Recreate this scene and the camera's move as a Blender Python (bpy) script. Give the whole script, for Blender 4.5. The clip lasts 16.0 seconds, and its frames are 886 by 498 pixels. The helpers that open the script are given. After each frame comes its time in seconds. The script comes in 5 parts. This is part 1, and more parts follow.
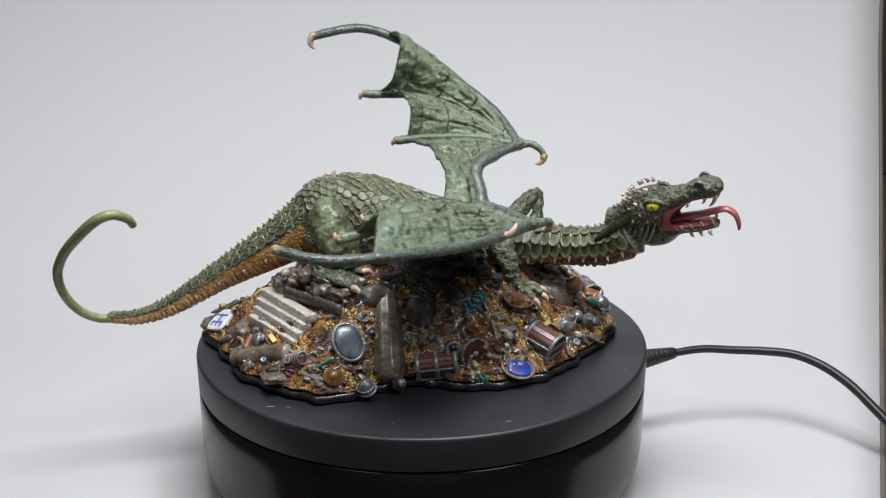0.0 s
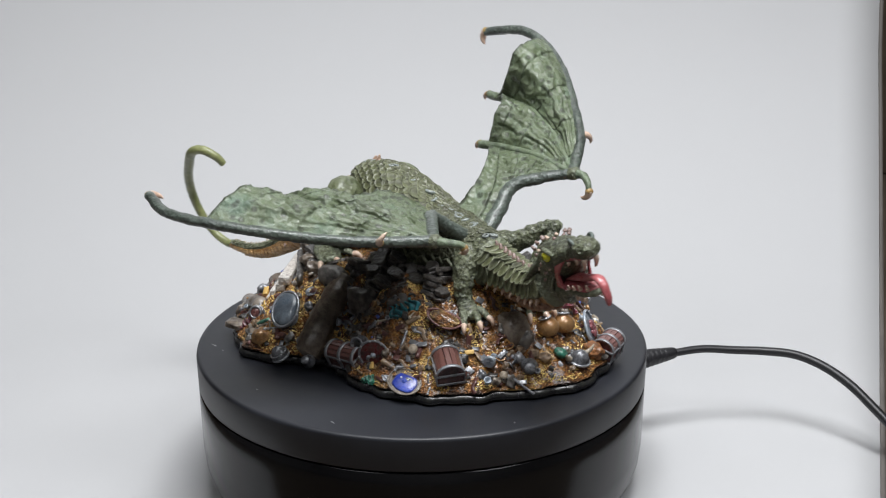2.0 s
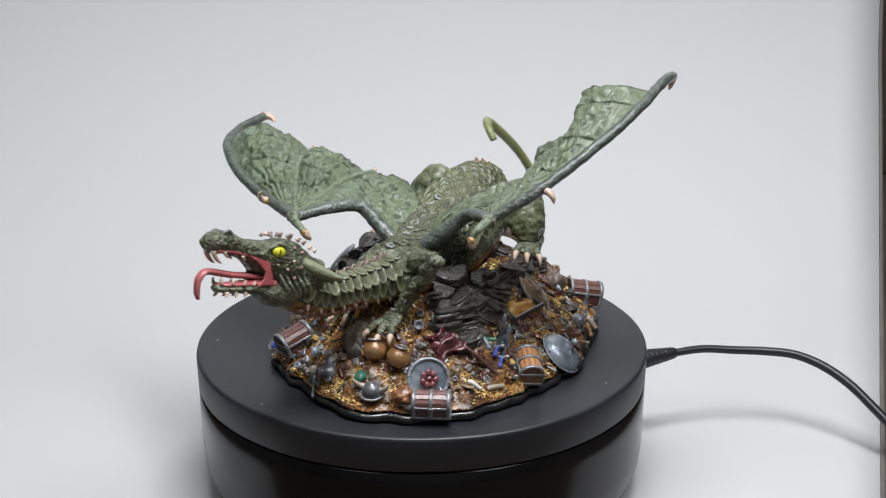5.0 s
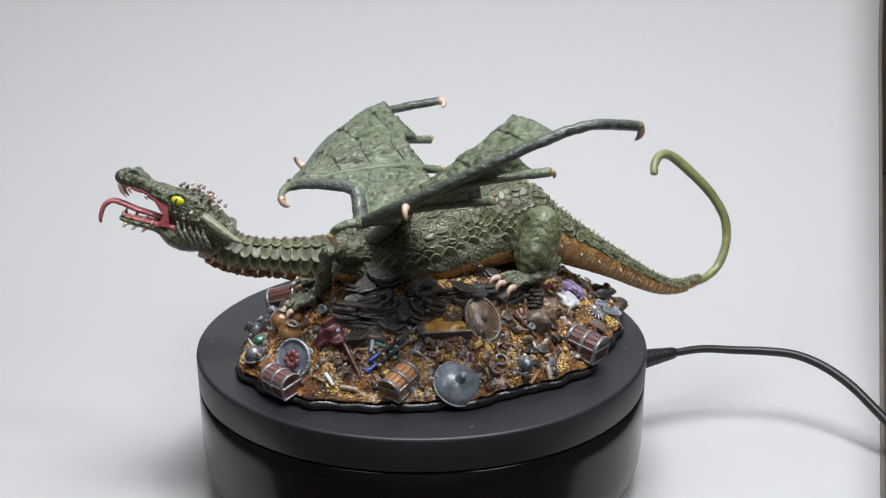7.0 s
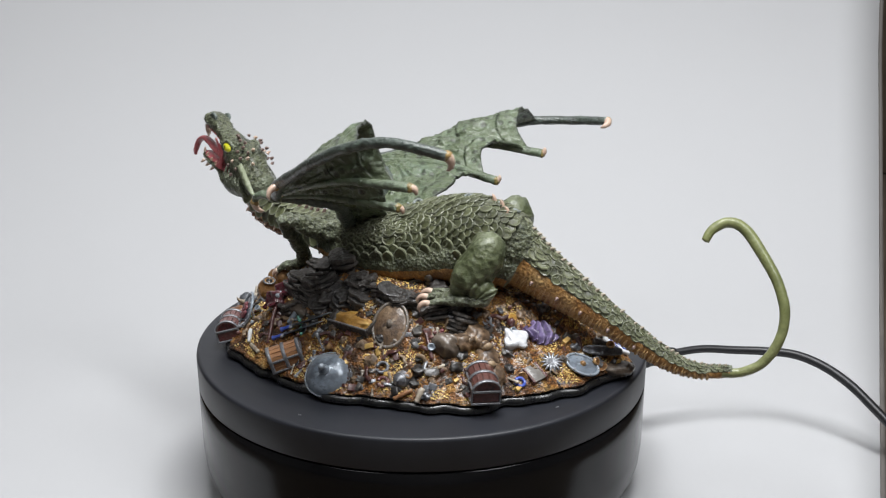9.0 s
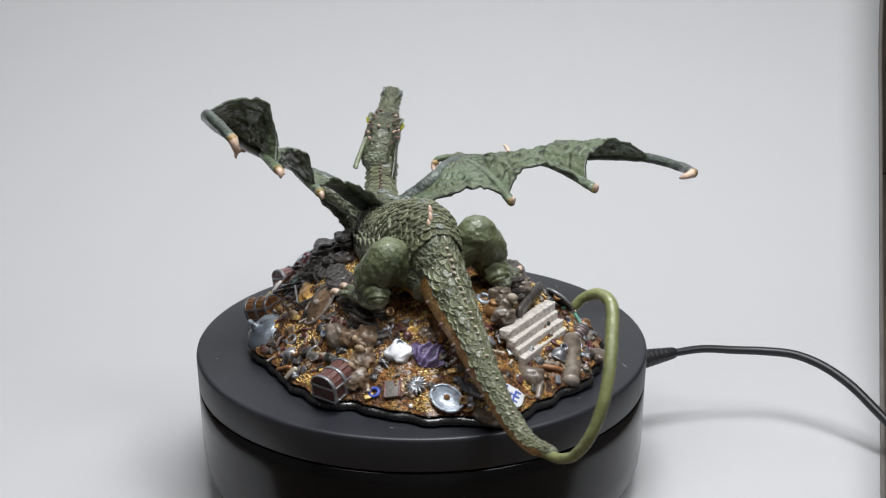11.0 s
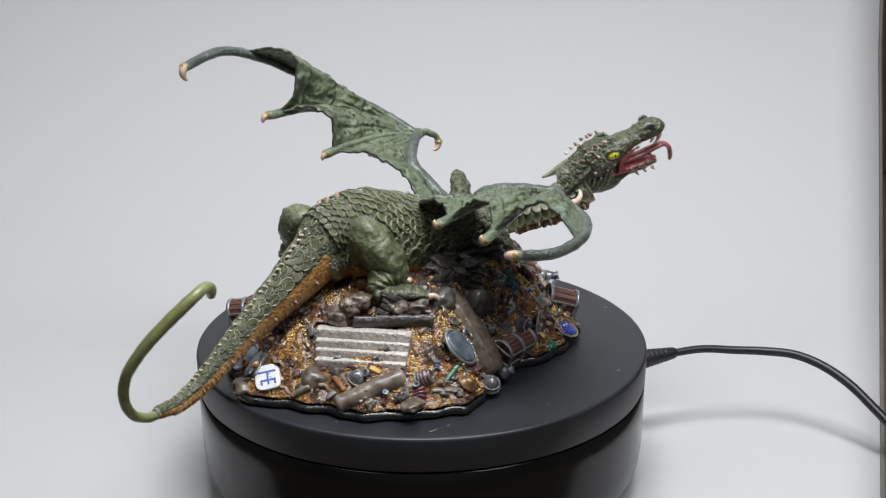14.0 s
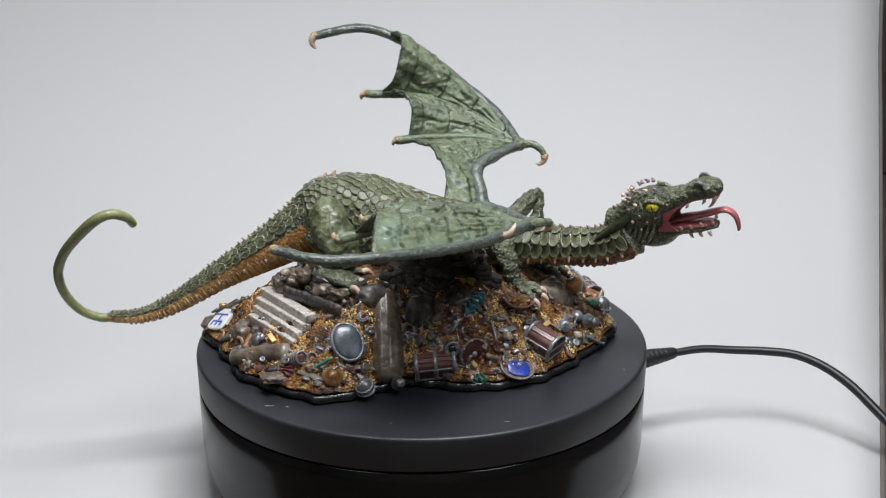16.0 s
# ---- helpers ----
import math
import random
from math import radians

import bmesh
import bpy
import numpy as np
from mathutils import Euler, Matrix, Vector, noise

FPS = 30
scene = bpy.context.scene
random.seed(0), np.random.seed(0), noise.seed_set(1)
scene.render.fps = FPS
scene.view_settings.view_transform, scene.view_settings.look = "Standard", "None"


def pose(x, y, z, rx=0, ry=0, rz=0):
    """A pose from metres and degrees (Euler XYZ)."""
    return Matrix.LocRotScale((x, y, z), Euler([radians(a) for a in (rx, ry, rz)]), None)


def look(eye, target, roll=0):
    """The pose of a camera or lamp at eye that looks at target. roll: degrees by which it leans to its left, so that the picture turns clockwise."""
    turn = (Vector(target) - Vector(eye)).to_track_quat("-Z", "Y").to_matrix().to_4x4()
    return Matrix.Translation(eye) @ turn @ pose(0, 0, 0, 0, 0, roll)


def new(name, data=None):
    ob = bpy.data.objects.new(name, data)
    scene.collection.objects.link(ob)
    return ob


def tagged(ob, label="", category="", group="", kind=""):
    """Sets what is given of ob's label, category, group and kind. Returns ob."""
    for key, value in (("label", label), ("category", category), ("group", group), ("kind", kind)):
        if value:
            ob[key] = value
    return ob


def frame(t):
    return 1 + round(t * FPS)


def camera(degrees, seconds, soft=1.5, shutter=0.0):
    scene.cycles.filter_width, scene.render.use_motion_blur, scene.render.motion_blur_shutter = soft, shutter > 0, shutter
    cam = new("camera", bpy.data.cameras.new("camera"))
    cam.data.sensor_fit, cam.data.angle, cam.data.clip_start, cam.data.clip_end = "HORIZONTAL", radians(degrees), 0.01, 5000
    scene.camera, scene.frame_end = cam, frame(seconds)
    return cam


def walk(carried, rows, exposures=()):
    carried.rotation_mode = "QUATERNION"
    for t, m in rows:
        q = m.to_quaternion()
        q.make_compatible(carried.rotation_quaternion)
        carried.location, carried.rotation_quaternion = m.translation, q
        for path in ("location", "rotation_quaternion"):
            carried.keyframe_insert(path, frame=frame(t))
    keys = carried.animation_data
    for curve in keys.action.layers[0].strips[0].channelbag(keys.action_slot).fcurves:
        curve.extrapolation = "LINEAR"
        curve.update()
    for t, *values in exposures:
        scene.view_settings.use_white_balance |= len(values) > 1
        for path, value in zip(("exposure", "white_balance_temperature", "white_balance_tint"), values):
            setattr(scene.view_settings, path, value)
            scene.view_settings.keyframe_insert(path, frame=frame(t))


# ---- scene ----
MM = 0.001
TOP = 65.0          # height of the turntable's plate over the floor, mm
SPIN = 360.0 / 15.98  # degrees a second, clockwise seen from above

# ---- camera ----
cam = camera(30.93, 16.0, soft=1.15, shutter=0.5)
EYE = Vector((0, -0.65827, 0.278883 + TOP * MM))
AIM = EYE + Vector((math.sin(0.01448) * math.cos(0.34467), math.cos(0.01448) * math.cos(0.34467), -math.sin(0.34467)))
walk(cam, [(0, look(EYE, AIM, -0.23)), (16, look(EYE, AIM, -0.23))], exposures=[(0, 0.0), (4, 0.02), (8, 0.05), (12, -0.07), (14, -0.07), (16, -0.02)])

# ---- light: a small photo set with two soft lamps and one overhead ----
world = bpy.data.worlds.new("room")
world.use_nodes = True
world.node_tree.nodes["Background"].inputs[0].default_value = (0.9, 0.95, 1.0, 1)
world.node_tree.nodes["Background"].inputs[1].default_value = 0.05
scene.world = world


def soft_lamp(name, eye, target, size, watts, colour=(0.962, 0.976, 1)):
    data = bpy.data.lights.new(name, "AREA")
    data.shape, data.size, data.size_y, data.energy, data.color = "RECTANGLE", size[0], size[1], watts, colour
    ob = new(name, data)
    ob.matrix_world = look(eye, target)
    return ob


soft_lamp("overhead_lamp", (0.06, -0.13, 0.92), (0.01, 0.02, 0.05), (0.45, 0.3), 9.3)
soft_lamp("left_lamp", (-0.46, -0.52, 1.0), (0, 0.1, 0.12), (0.3, 0.3), 1.35, (0.96, 0.973, 1))
soft_lamp("right_lamp", (0.5, -0.5, 1.02), (0, 0.1, 0.12), (0.3, 0.3), 4.0, (0.96, 0.973, 1))


# ---- materials ----
def principled(name):
    m = bpy.data.materials.new(name)
    m.use_nodes = True
    t = m.node_tree
    return m, t, t.nodes["Principled BSDF"]


def node(t, kind, **values):
    n = t.nodes.new(kind)
    for key, v in values.items():
        n.inputs[key.replace("_", " ")].default_value = v
    return n


def ramp(t, source, stops):
    r = t.nodes.new("ShaderNodeValToRGB")
    while len(r.color_ramp.elements) < len(stops):
        r.color_ramp.elements.new(0.5)
    for e, (at, colour) in zip(r.color_ramp.elements, stops):
        e.position, e.color = at, (*colour, 1)
    t.links.new(source, r.inputs[0])
    return r.outputs[0]


def mixed(t, factor, a, b, mode="MIX"):
    n = t.nodes.new("ShaderNodeMix")
    n.data_type, n.blend_type = "RGBA", mode
    for value, socket in ((factor, n.inputs[0]), (a, n.inputs[6]), (b, n.inputs[7])):
        if hasattr(value, "links"):
            t.links.new(value, socket)
        else:
            socket.default_value = value if isinstance(value, float) else (*value, 1)
    return n.outputs[2]


def painted(name, stops, grain=350.0, pits=700.0, rough=0.5, metal=0.0, bump=0.35, wash=(0.02, 0.02, 0.015), wash_amount=0.7,
            light=None, coat=0.45, pointy=True, stretch=(1, 1, 1), pocks=0.0, depth=0.0008, vary=0.0):
    """Brush-painted resin: blotches of colour, a dark wash in the hollows and dry-brushed high edges."""
    m, t, b = principled(name)
    tc = t.nodes.new("ShaderNodeTexCoord")
    mp = node(t, "ShaderNodeMapping", Scale=stretch)
    t.links.new(tc.outputs["Object"], mp.inputs[0])
    co = mp.outputs[0]
    big = node(t, "ShaderNodeTexNoise", Scale=grain * 0.35, Detail=4.0, Roughness=0.6)
    fine = node(t, "ShaderNodeTexNoise", Scale=grain * 2.2, Detail=6.0, Roughness=0.7)
    cell = node(t, "ShaderNodeTexVoronoi", Scale=pits)
    for n in (big, fine, cell):
        t.links.new(co, n.inputs["Vector"])
    colour = ramp(t, big.outputs[0], stops)
    hollow = ramp(t, fine.outputs[0], [(0.4, (1, 1, 1)), (0.56, (0, 0, 0))])
    half = t.nodes.new("ShaderNodeMath")
    half.operation = "MULTIPLY"
    half.inputs[1].default_value = wash_amount
    t.links.new(hollow, half.inputs[0])
    colour = mixed(t, half.outputs[0], colour, wash)
    if pocks:
        pock = node(t, "ShaderNodeTexVoronoi", Scale=pits)
        warp = mixed(t, 0.0016, co, fine.outputs[1], "ADD")
        t.links.new(warp, pock.inputs["Vector"])
        ring = ramp(t, pock.outputs[0], [(0.2, (1, 1, 1)), (0.34, (0, 0, 0))])
        share = t.nodes.new("ShaderNodeMath")
        share.operation = "MULTIPLY"
        share.inputs[1].default_value = pocks
        t.links.new(ring, share.inputs[0])
        colour = mixed(t, share.outputs[0], colour, wash)
        brushed = ramp(t, fine.outputs[0], [(0.58, (0, 0, 0)), (0.68, (1, 1, 1))])
        colour = mixed(t, brushed, colour, light or stops[-1][1])
        lip = ramp(t, pock.outputs[0], [(0.3, (0, 0, 0)), (0.37, (pocks * 0.6,) * 3), (0.46, (0, 0, 0))])
        colour = mixed(t, lip, colour, light or stops[-1][1])
    if pointy:
        geo = t.nodes.new("ShaderNodeNewGeometry")
        low = ramp(t, geo.outputs["Pointiness"], [(0.40, (1, 1, 1)), (0.49, (0, 0, 0))])
        high = ramp(t, geo.outputs["Pointiness"], [(0.52, (0, 0, 0)), (0.62, (1, 1, 1))])
        colour = mixed(t, low, colour, wash)
        colour = mixed(t, high, colour, light or stops[-1][1])
    if vary:
        info = t.nodes.new("ShaderNodeObjectInfo")
        tone = ramp(t, info.outputs["Random"], [(0.0, (1 - vary,) * 3), (0.6, (1, 1, 1 - vary * 0.3)), (1.0, (1 + vary, 1 + vary, 1 + vary * 0.8))])
        colour = mixed(t, 1.0, colour, tone, "MULTIPLY")
    t.links.new(colour, b.inputs["Base Color"])
    t.links.new(ramp(t, fine.outputs[0], [(0.3, (rough + 0.15,) * 3), (0.7, (max(rough - 0.12, 0.05),) * 3)]), b.inputs["Roughness"])
    b.inputs["Metallic"].default_value = metal
    b.inputs["Coat Weight"].default_value = coat
    b.inputs["Coat Roughness"].default_value = 0.2
    h = mixed(t, 0.5, fine.outputs[0], cell.outputs[0])
    bm_ = node(t, "ShaderNodeBump", Strength=bump, Distance=depth)
    t.links.new(h, bm_.inputs["Height"])
    t.links.new(bm_.outputs[0], b.inputs["Normal"])
    return m


GREEN = painted("green_hide", [(0.3, (0.05, 0.058, 0.032)), (0.45, (0.1, 0.112, 0.058)), (0.58, (0.14, 0.152, 0.085)), (0.75, (0.17, 0.2, 0.14))], grain=300, pits=700, rough=0.36, bump=1.0, wash=(0.016, 0.018, 0.012), wash_amount=0.75, pocks=0.4, depth=0.0016, light=(0.28, 0.31, 0.22), coat=0.25)
SCALE = painted("green_scale", [(0.3, (0.06, 0.066, 0.034)), (0.42, (0.1, 0.102, 0.05)), (0.52, (0.12, 0.135, 0.068)), (0.62, (0.155, 0.16, 0.098)), (0.72, (0.085, 0.15, 0.12))], grain=260, rough=0.42, bump=1.0, wash=(0.022, 0.022, 0.013), wash_amount=0.65, light=(0.22, 0.235, 0.165), depth=0.0018, vary=0.3, coat=0.3)
SMOOTH_GREEN = painted("leg_hide", [(0.3, (0.065, 0.082, 0.04)), (0.5, (0.115, 0.135, 0.062)), (0.72, (0.17, 0.195, 0.105))], grain=210, pits=420, rough=0.36, bump=0.7, wash=(0.03, 0.036, 0.018), wash_amount=0.5, depth=0.0014, light=(0.28, 0.31, 0.2), coat=0.3)
WING = painted("wing_hide", [(0.3, (0.075, 0.095, 0.052)), (0.45, (0.12, 0.152, 0.082)), (0.6, (0.145, 0.185, 0.105)), (0.78, (0.165, 0.25, 0.19))], grain=130, pits=185, rough=0.3, bump=0.9, wash=(0.034, 0.042, 0.026), wash_amount=0.14, pocks=0.8, depth=0.0025, light=(0.22, 0.275, 0.2), coat=0.3)
FINGER = painted("finger_hide", [(0.3, (0.032, 0.043, 0.038)), (0.55, (0.065, 0.085, 0.065)), (0.75, (0.13, 0.165, 0.125))], grain=260, rough=0.36, bump=0.7, wash_amount=0.6, depth=0.0012, light=(0.22, 0.26, 0.24))
TAIL_TIP = painted("tail_tip_hide", [(0.3, (0.13, 0.145, 0.05)), (0.5, (0.21, 0.23, 0.09)), (0.75, (0.32, 0.34, 0.16))], grain=140, rough=0.34, bump=0.3, wash=(0.06, 0.07, 0.02), wash_amount=0.4, coat=0.2)
BELLY = painted("orange_belly", [(0.3, (0.25, 0.11, 0.032)), (0.5, (0.46, 0.235, 0.07)), (0.72, (0.58, 0.38, 0.16))], grain=240, rough=0.42, bump=0.7, wash=(0.09, 0.034, 0.012), wash_amount=0.6, light=(0.5, 0.31, 0.13), depth=0.0012)
CLAW = painted("bone_claw", [(0.3, (0.42, 0.2, 0.12)), (0.6, (0.66, 0.44, 0.32)), (0.8, (0.75, 0.6, 0.48))], grain=300, rough=0.38, bump=0.15, wash=(0.2, 0.09, 0.05), wash_amount=0.4)
YELLOW_TOE = painted("ochre_toe", [(0.3, (0.14, 0.13, 0.035)), (0.6, (0.27, 0.24, 0.07)), (0.8, (0.42, 0.26, 0.1))], grain=300, rough=0.36, bump=0.4, wash=(0.04, 0.045, 0.015), wash_amount=0.5)
MOUTH = painted("mouth_pink", [(0.3, (0.3, 0.05, 0.06)), (0.6, (0.48, 0.12, 0.13)), (0.8, (0.6, 0.22, 0.22))], grain=300, rough=0.3, bump=0.2, wash=(0.12, 0.015, 0.02), wash_amount=0.5, coat=0.3)
THROAT = painted("throat_dark_red", [(0.3, (0.05, 0.008, 0.01)), (0.7, (0.16, 0.03, 0.035))], grain=300, rough=0.4, bump=0.2)
HORN = painted("dark_horn", [(0.3, (0.07, 0.05, 0.045)), (0.6, (0.17, 0.115, 0.1)), (0.8, (0.32, 0.22, 0.19))], grain=300, rough=0.4, bump=0.3, wash_amount=0.6)
BROWN_THROAT = painted("brown_throat", [(0.3, (0.1, 0.042, 0.022)), (0.6, (0.25, 0.115, 0.06)), (0.8, (0.38, 0.22, 0.13))], grain=260, rough=0.36, bump=0.7, wash=(0.035, 0.015, 0.01), wash_amount=0.6)
EYEBALL = painted("yellow_eye", [(0.3, (0.62, 0.6, 0.02)), (0.7, (0.75, 0.74, 0.06))], grain=200, rough=0.15, bump=0.05, wash_amount=0.05, coat=0.6, pointy=False)
PUPIL = painted("dark_pupil", [(0.3, (0.01, 0.01, 0.01)), (0.7, (0.02, 0.02, 0.015))], rough=0.2, bump=0.05)
RIDGE = painted("grey_ridge", [(0.3, (0.1, 0.11, 0.09)), (0.55, (0.16, 0.18, 0.155)), (0.8, (0.29, 0.325, 0.315))], grain=320, rough=0.4, bump=0.6, wash_amount=0.6)
GOLD = painted("gold_hoard", [(0.3, (0.04, 0.03, 0.024)), (0.4, (0.13, 0.065, 0.034)), (0.5, (0.36, 0.15, 0.042)), (0.6, (0.56, 0.29, 0.08)), (0.76, (0.7, 0.5, 0.2))], grain=330, pits=1000, rough=0.34, metal=0.3, bump=1.0, wash=(0.03, 0.018, 0.012), wash_amount=0.9, depth=0.002)
COIN = painted("gold_coin", [(0.3, (0.42, 0.18, 0.03)), (0.55, (0.66, 0.38, 0.08)), (0.75, (0.85, 0.62, 0.22))], grain=150, rough=0.46, metal=0.15, bump=0.15, wash=(0.1, 0.04, 0.01), wash_amount=0.4)
ROCK = painted("grey_rock", [(0.3, (0.045, 0.042, 0.04)), (0.55, (0.11, 0.1, 0.09)), (0.78, (0.24, 0.22, 0.19))], grain=150, pits=500, rough=0.48, bump=0.5, wash=(0.015, 0.013, 0.012))
DARK_ROCK = painted("black_rock", [(0.3, (0.012, 0.011, 0.011)), (0.6, (0.032, 0.029, 0.027)), (0.8, (0.08, 0.07, 0.06))], grain=170, pits=500, rough=0.4, bump=0.9, wash=(0.006, 0.006, 0.006), light=(0.09, 0.08, 0.07), depth=0.0014)
STONE = painted("tan_stone", [(0.3, (0.075, 0.056, 0.042)), (0.55, (0.165, 0.128, 0.095)), (0.78, (0.31, 0.27, 0.225))], grain=170, pits=400, rough=0.42, bump=0.4, wash=(0.035, 0.024, 0.014), wash_amount=0.65)
RIM = painted("black_rim", [(0.3, (0.006, 0.006, 0.007)), (0.7, (0.016, 0.016, 0.018))], grain=160, rough=0.3, bump=0.25, pointy=False)
SILVER = painted("steel_paint", [(0.3, (0.12, 0.14, 0.17)), (0.55, (0.24, 0.285, 0.335)), (0.78, (0.46, 0.52, 0.58))], grain=110, rough=0.34, metal=0.25, bump=0.16, wash=(0.03, 0.035, 0.045), wash_amount=0.5)
# light: pale dry-brushed edges that also carry the steel's specular highlights as colour
DARK_STEEL = painted("dark_steel", [(0.3, (0.055, 0.058, 0.068)), (0.55, (0.15, 0.16, 0.18)), (0.78, (0.38, 0.4, 0.44))], grain=300, rough=0.32, metal=0.45, bump=0.35, wash=(0.012, 0.012, 0.013), wash_amount=0.8, light=(0.4, 0.41, 0.43))
RED_WOOD = painted("red_brown_wood", [(0.3, (0.035, 0.01, 0.009)), (0.55, (0.09, 0.024, 0.022)), (0.78, (0.15, 0.052, 0.043))], grain=300, rough=0.36, bump=0.5, stretch=(0.35, 1, 1), light=(0.13, 0.055, 0.045), wash=(0.01, 0.006, 0.006), wash_amount=0.8)
TAN_WOOD = painted("orange_wood", [(0.3, (0.13, 0.045, 0.012)), (0.55, (0.28, 0.11, 0.035)), (0.78, (0.42, 0.2, 0.085))], grain=300, rough=0.4, bump=0.4, stretch=(0.35, 1, 1))
RED_PAINT = painted("crimson_paint", [(0.3, (0.055, 0.009, 0.01)), (0.6, (0.14, 0.022, 0.022)), (0.8, (0.22, 0.055, 0.05))], grain=300, rough=0.32, bump=0.7, wash_amount=0.75, light=(0.2, 0.1, 0.09))
BLUE_PAINT = painted("blue_paint", [(0.3, (0.012, 0.025, 0.2)), (0.6, (0.025, 0.06, 0.42)), (0.8, (0.1, 0.17, 0.6))], grain=260, rough=0.3, bump=0.15, wash_amount=0.25)
TEAL = painted("teal_cloth", [(0.3, (0.006, 0.07, 0.09)), (0.6, (0.015, 0.18, 0.22)), (0.8, (0.05, 0.32, 0.36))], grain=240, rough=0.5, bump=0.3)
JADE = painted("jade_paint", [(0.3, (0.01, 0.08, 0.05)), (0.6, (0.03, 0.2, 0.13)), (0.8, (0.15, 0.42, 0.32))], grain=240, rough=0.35, bump=0.25)
PURPLE = painted("purple_cloth", [(0.3, (0.09, 0.06, 0.16)), (0.6, (0.19, 0.14, 0.3)), (0.8, (0.33, 0.28, 0.45))], grain=200, rough=0.55, bump=0.25, wash_amount=0.5)
SACK = painted("brown_sacking", [(0.3, (0.08, 0.048, 0.028)), (0.55, (0.2, 0.125, 0.07)), (0.78, (0.38, 0.27, 0.165))], grain=200, rough=0.5, bump=0.4, wash=(0.026, 0.015, 0.008))
MARBLE = painted("pale_marble", [(0.3, (0.42, 0.36, 0.3)), (0.55, (0.62, 0.57, 0.5)), (0.78, (0.78, 0.75, 0.7))], grain=260, rough=0.42, bump=0.8, wash=(0.13, 0.075, 0.055), wash_amount=0.8, depth=0.0014)
WHITE = painted("white_paint", [(0.3, (0.6, 0.61, 0.63)), (0.7, (0.8, 0.81, 0.82))], grain=130, rough=0.4, bump=0.12, wash=(0.2, 0.2, 0.2), wash_amount=0.2)
BONE = painted("old_bone", [(0.3, (0.2, 0.145, 0.095)), (0.6, (0.36, 0.29, 0.21)), (0.8, (0.56, 0.5, 0.4))], grain=400, rough=0.45, bump=0.3, wash=(0.05, 0.028, 0.014), wash_amount=0.75)
BRONZE = painted("bronze_pot", [(0.3, (0.12, 0.05, 0.015)), (0.55, (0.28, 0.135, 0.045)), (0.8, (0.5, 0.3, 0.13))], grain=150, rough=0.32, metal=0.25, bump=0.2, wash_amount=0.45)
SLATE = painted("slate_blue_paint", [(0.3, (0.06, 0.075, 0.095)), (0.55, (0.13, 0.16, 0.19)), (0.78, (0.26, 0.3, 0.34))], grain=150, rough=0.3, bump=0.15, wash=(0.015, 0.016, 0.02), wash_amount=0.4)
PLUM = painted("plum_paint", [(0.3, (0.07, 0.012, 0.02)), (0.6, (0.15, 0.03, 0.045)), (0.8, (0.27, 0.09, 0.1))], grain=240, rough=0.3, bump=0.3)


def plastic(name, colour, rough, grain=900.0, bump=0.06, low=0.8, high=1.25, shine=0.5):
    m, t, b = principled(name)
    tc = t.nodes.new("ShaderNodeTexCoord")
    b.inputs["Specular IOR Level"].default_value = shine
    n = node(t, "ShaderNodeTexNoise", Scale=grain, Detail=3.0)
    s = node(t, "ShaderNodeTexNoise", Scale=18.0, Detail=6.0, Roughness=0.65)
    for k in (n, s):
        t.links.new(tc.outputs["Object"], k.inputs["Vector"])
    t.links.new(ramp(t, s.outputs[0], [(0.35, tuple(c * low for c in colour)), (0.7, tuple(c * high for c in colour))]), b.inputs["Base Color"])
    t.links.new(ramp(t, s.outputs[0], [(0.3, (rough - 0.06,) * 3), (0.7, (rough + 0.08,) * 3)]), b.inputs["Roughness"])
    k = node(t, "ShaderNodeBump", Strength=bump, Distance=0.0003)
    t.links.new(n.outputs[0], k.inputs["Height"])
    t.links.new(k.outputs[0], b.inputs["Normal"])
    return m


PLATE_BLACK = plastic("matt_black_plate", (0.018, 0.0195, 0.025), 0.42)
DRUM_BLACK = plastic("black_drum", (0.004, 0.004, 0.0045), 0.16, bump=0.02, shine=0.3)
CABLE_BLACK = plastic("black_rubber", (0.014, 0.014, 0.016), 0.38)
SHEET = plastic("white_sheet", (0.535, 0.538, 0.544), 0.75, grain=260.0, bump=0.03, low=0.985, high=1.0)
# dark colour that stands for the shadow along the sheet's edge
EDGE_SHADOW = plastic("painted_edge_shadow", (0.12, 0.11, 0.1), 0.7)
TABLE = plastic("brown_board", (0.09, 0.068, 0.048), 0.55, grain=120.0, bump=0.1)
DUST = plastic("pale_dust", (0.4, 0.4, 0.4), 0.8)
ROOM = plastic("grey_room_paint", (0.32, 0.32, 0.33), 0.8, grain=60.0, bump=0.05, low=0.95, high=1.05)


# ---- mesh helpers; all shapes are written in millimetres ----
def part(name, shape, material, parent, label="", smooth=True, kind=""):
    """One mesh object under a thing or a part. shape: (vertices, faces) in mm, or a bmesh in mm. material: one, or a list with an index for each face."""
    data = bpy.data.meshes.new(name)
    index = None
    if isinstance(shape, bmesh.types.BMesh):
        bmesh.ops.scale(shape, vec=(MM, MM, MM), verts=shape.verts)
        shape.to_mesh(data)
        shape.free()
    else:
        v, f = shape[0], shape[1]
        index = shape[2] if len(shape) > 2 else None
        data.from_pydata([tuple(float(c) * MM for c in p) for p in v], [], [tuple(int(i) for i in q) for q in f])
    for m in material if isinstance(material, (list, tuple)) else [material]:
        data.materials.append(m)
    if index is not None:
        data.polygons.foreach_set("material_index", np.array(index, dtype=np.int32))
    data.polygons.foreach_set("use_smooth", [smooth] * len(data.polygons))
    data.update()
    ob = new(name, data)
    ob.parent = parent
    return tagged(ob, label, kind=kind)


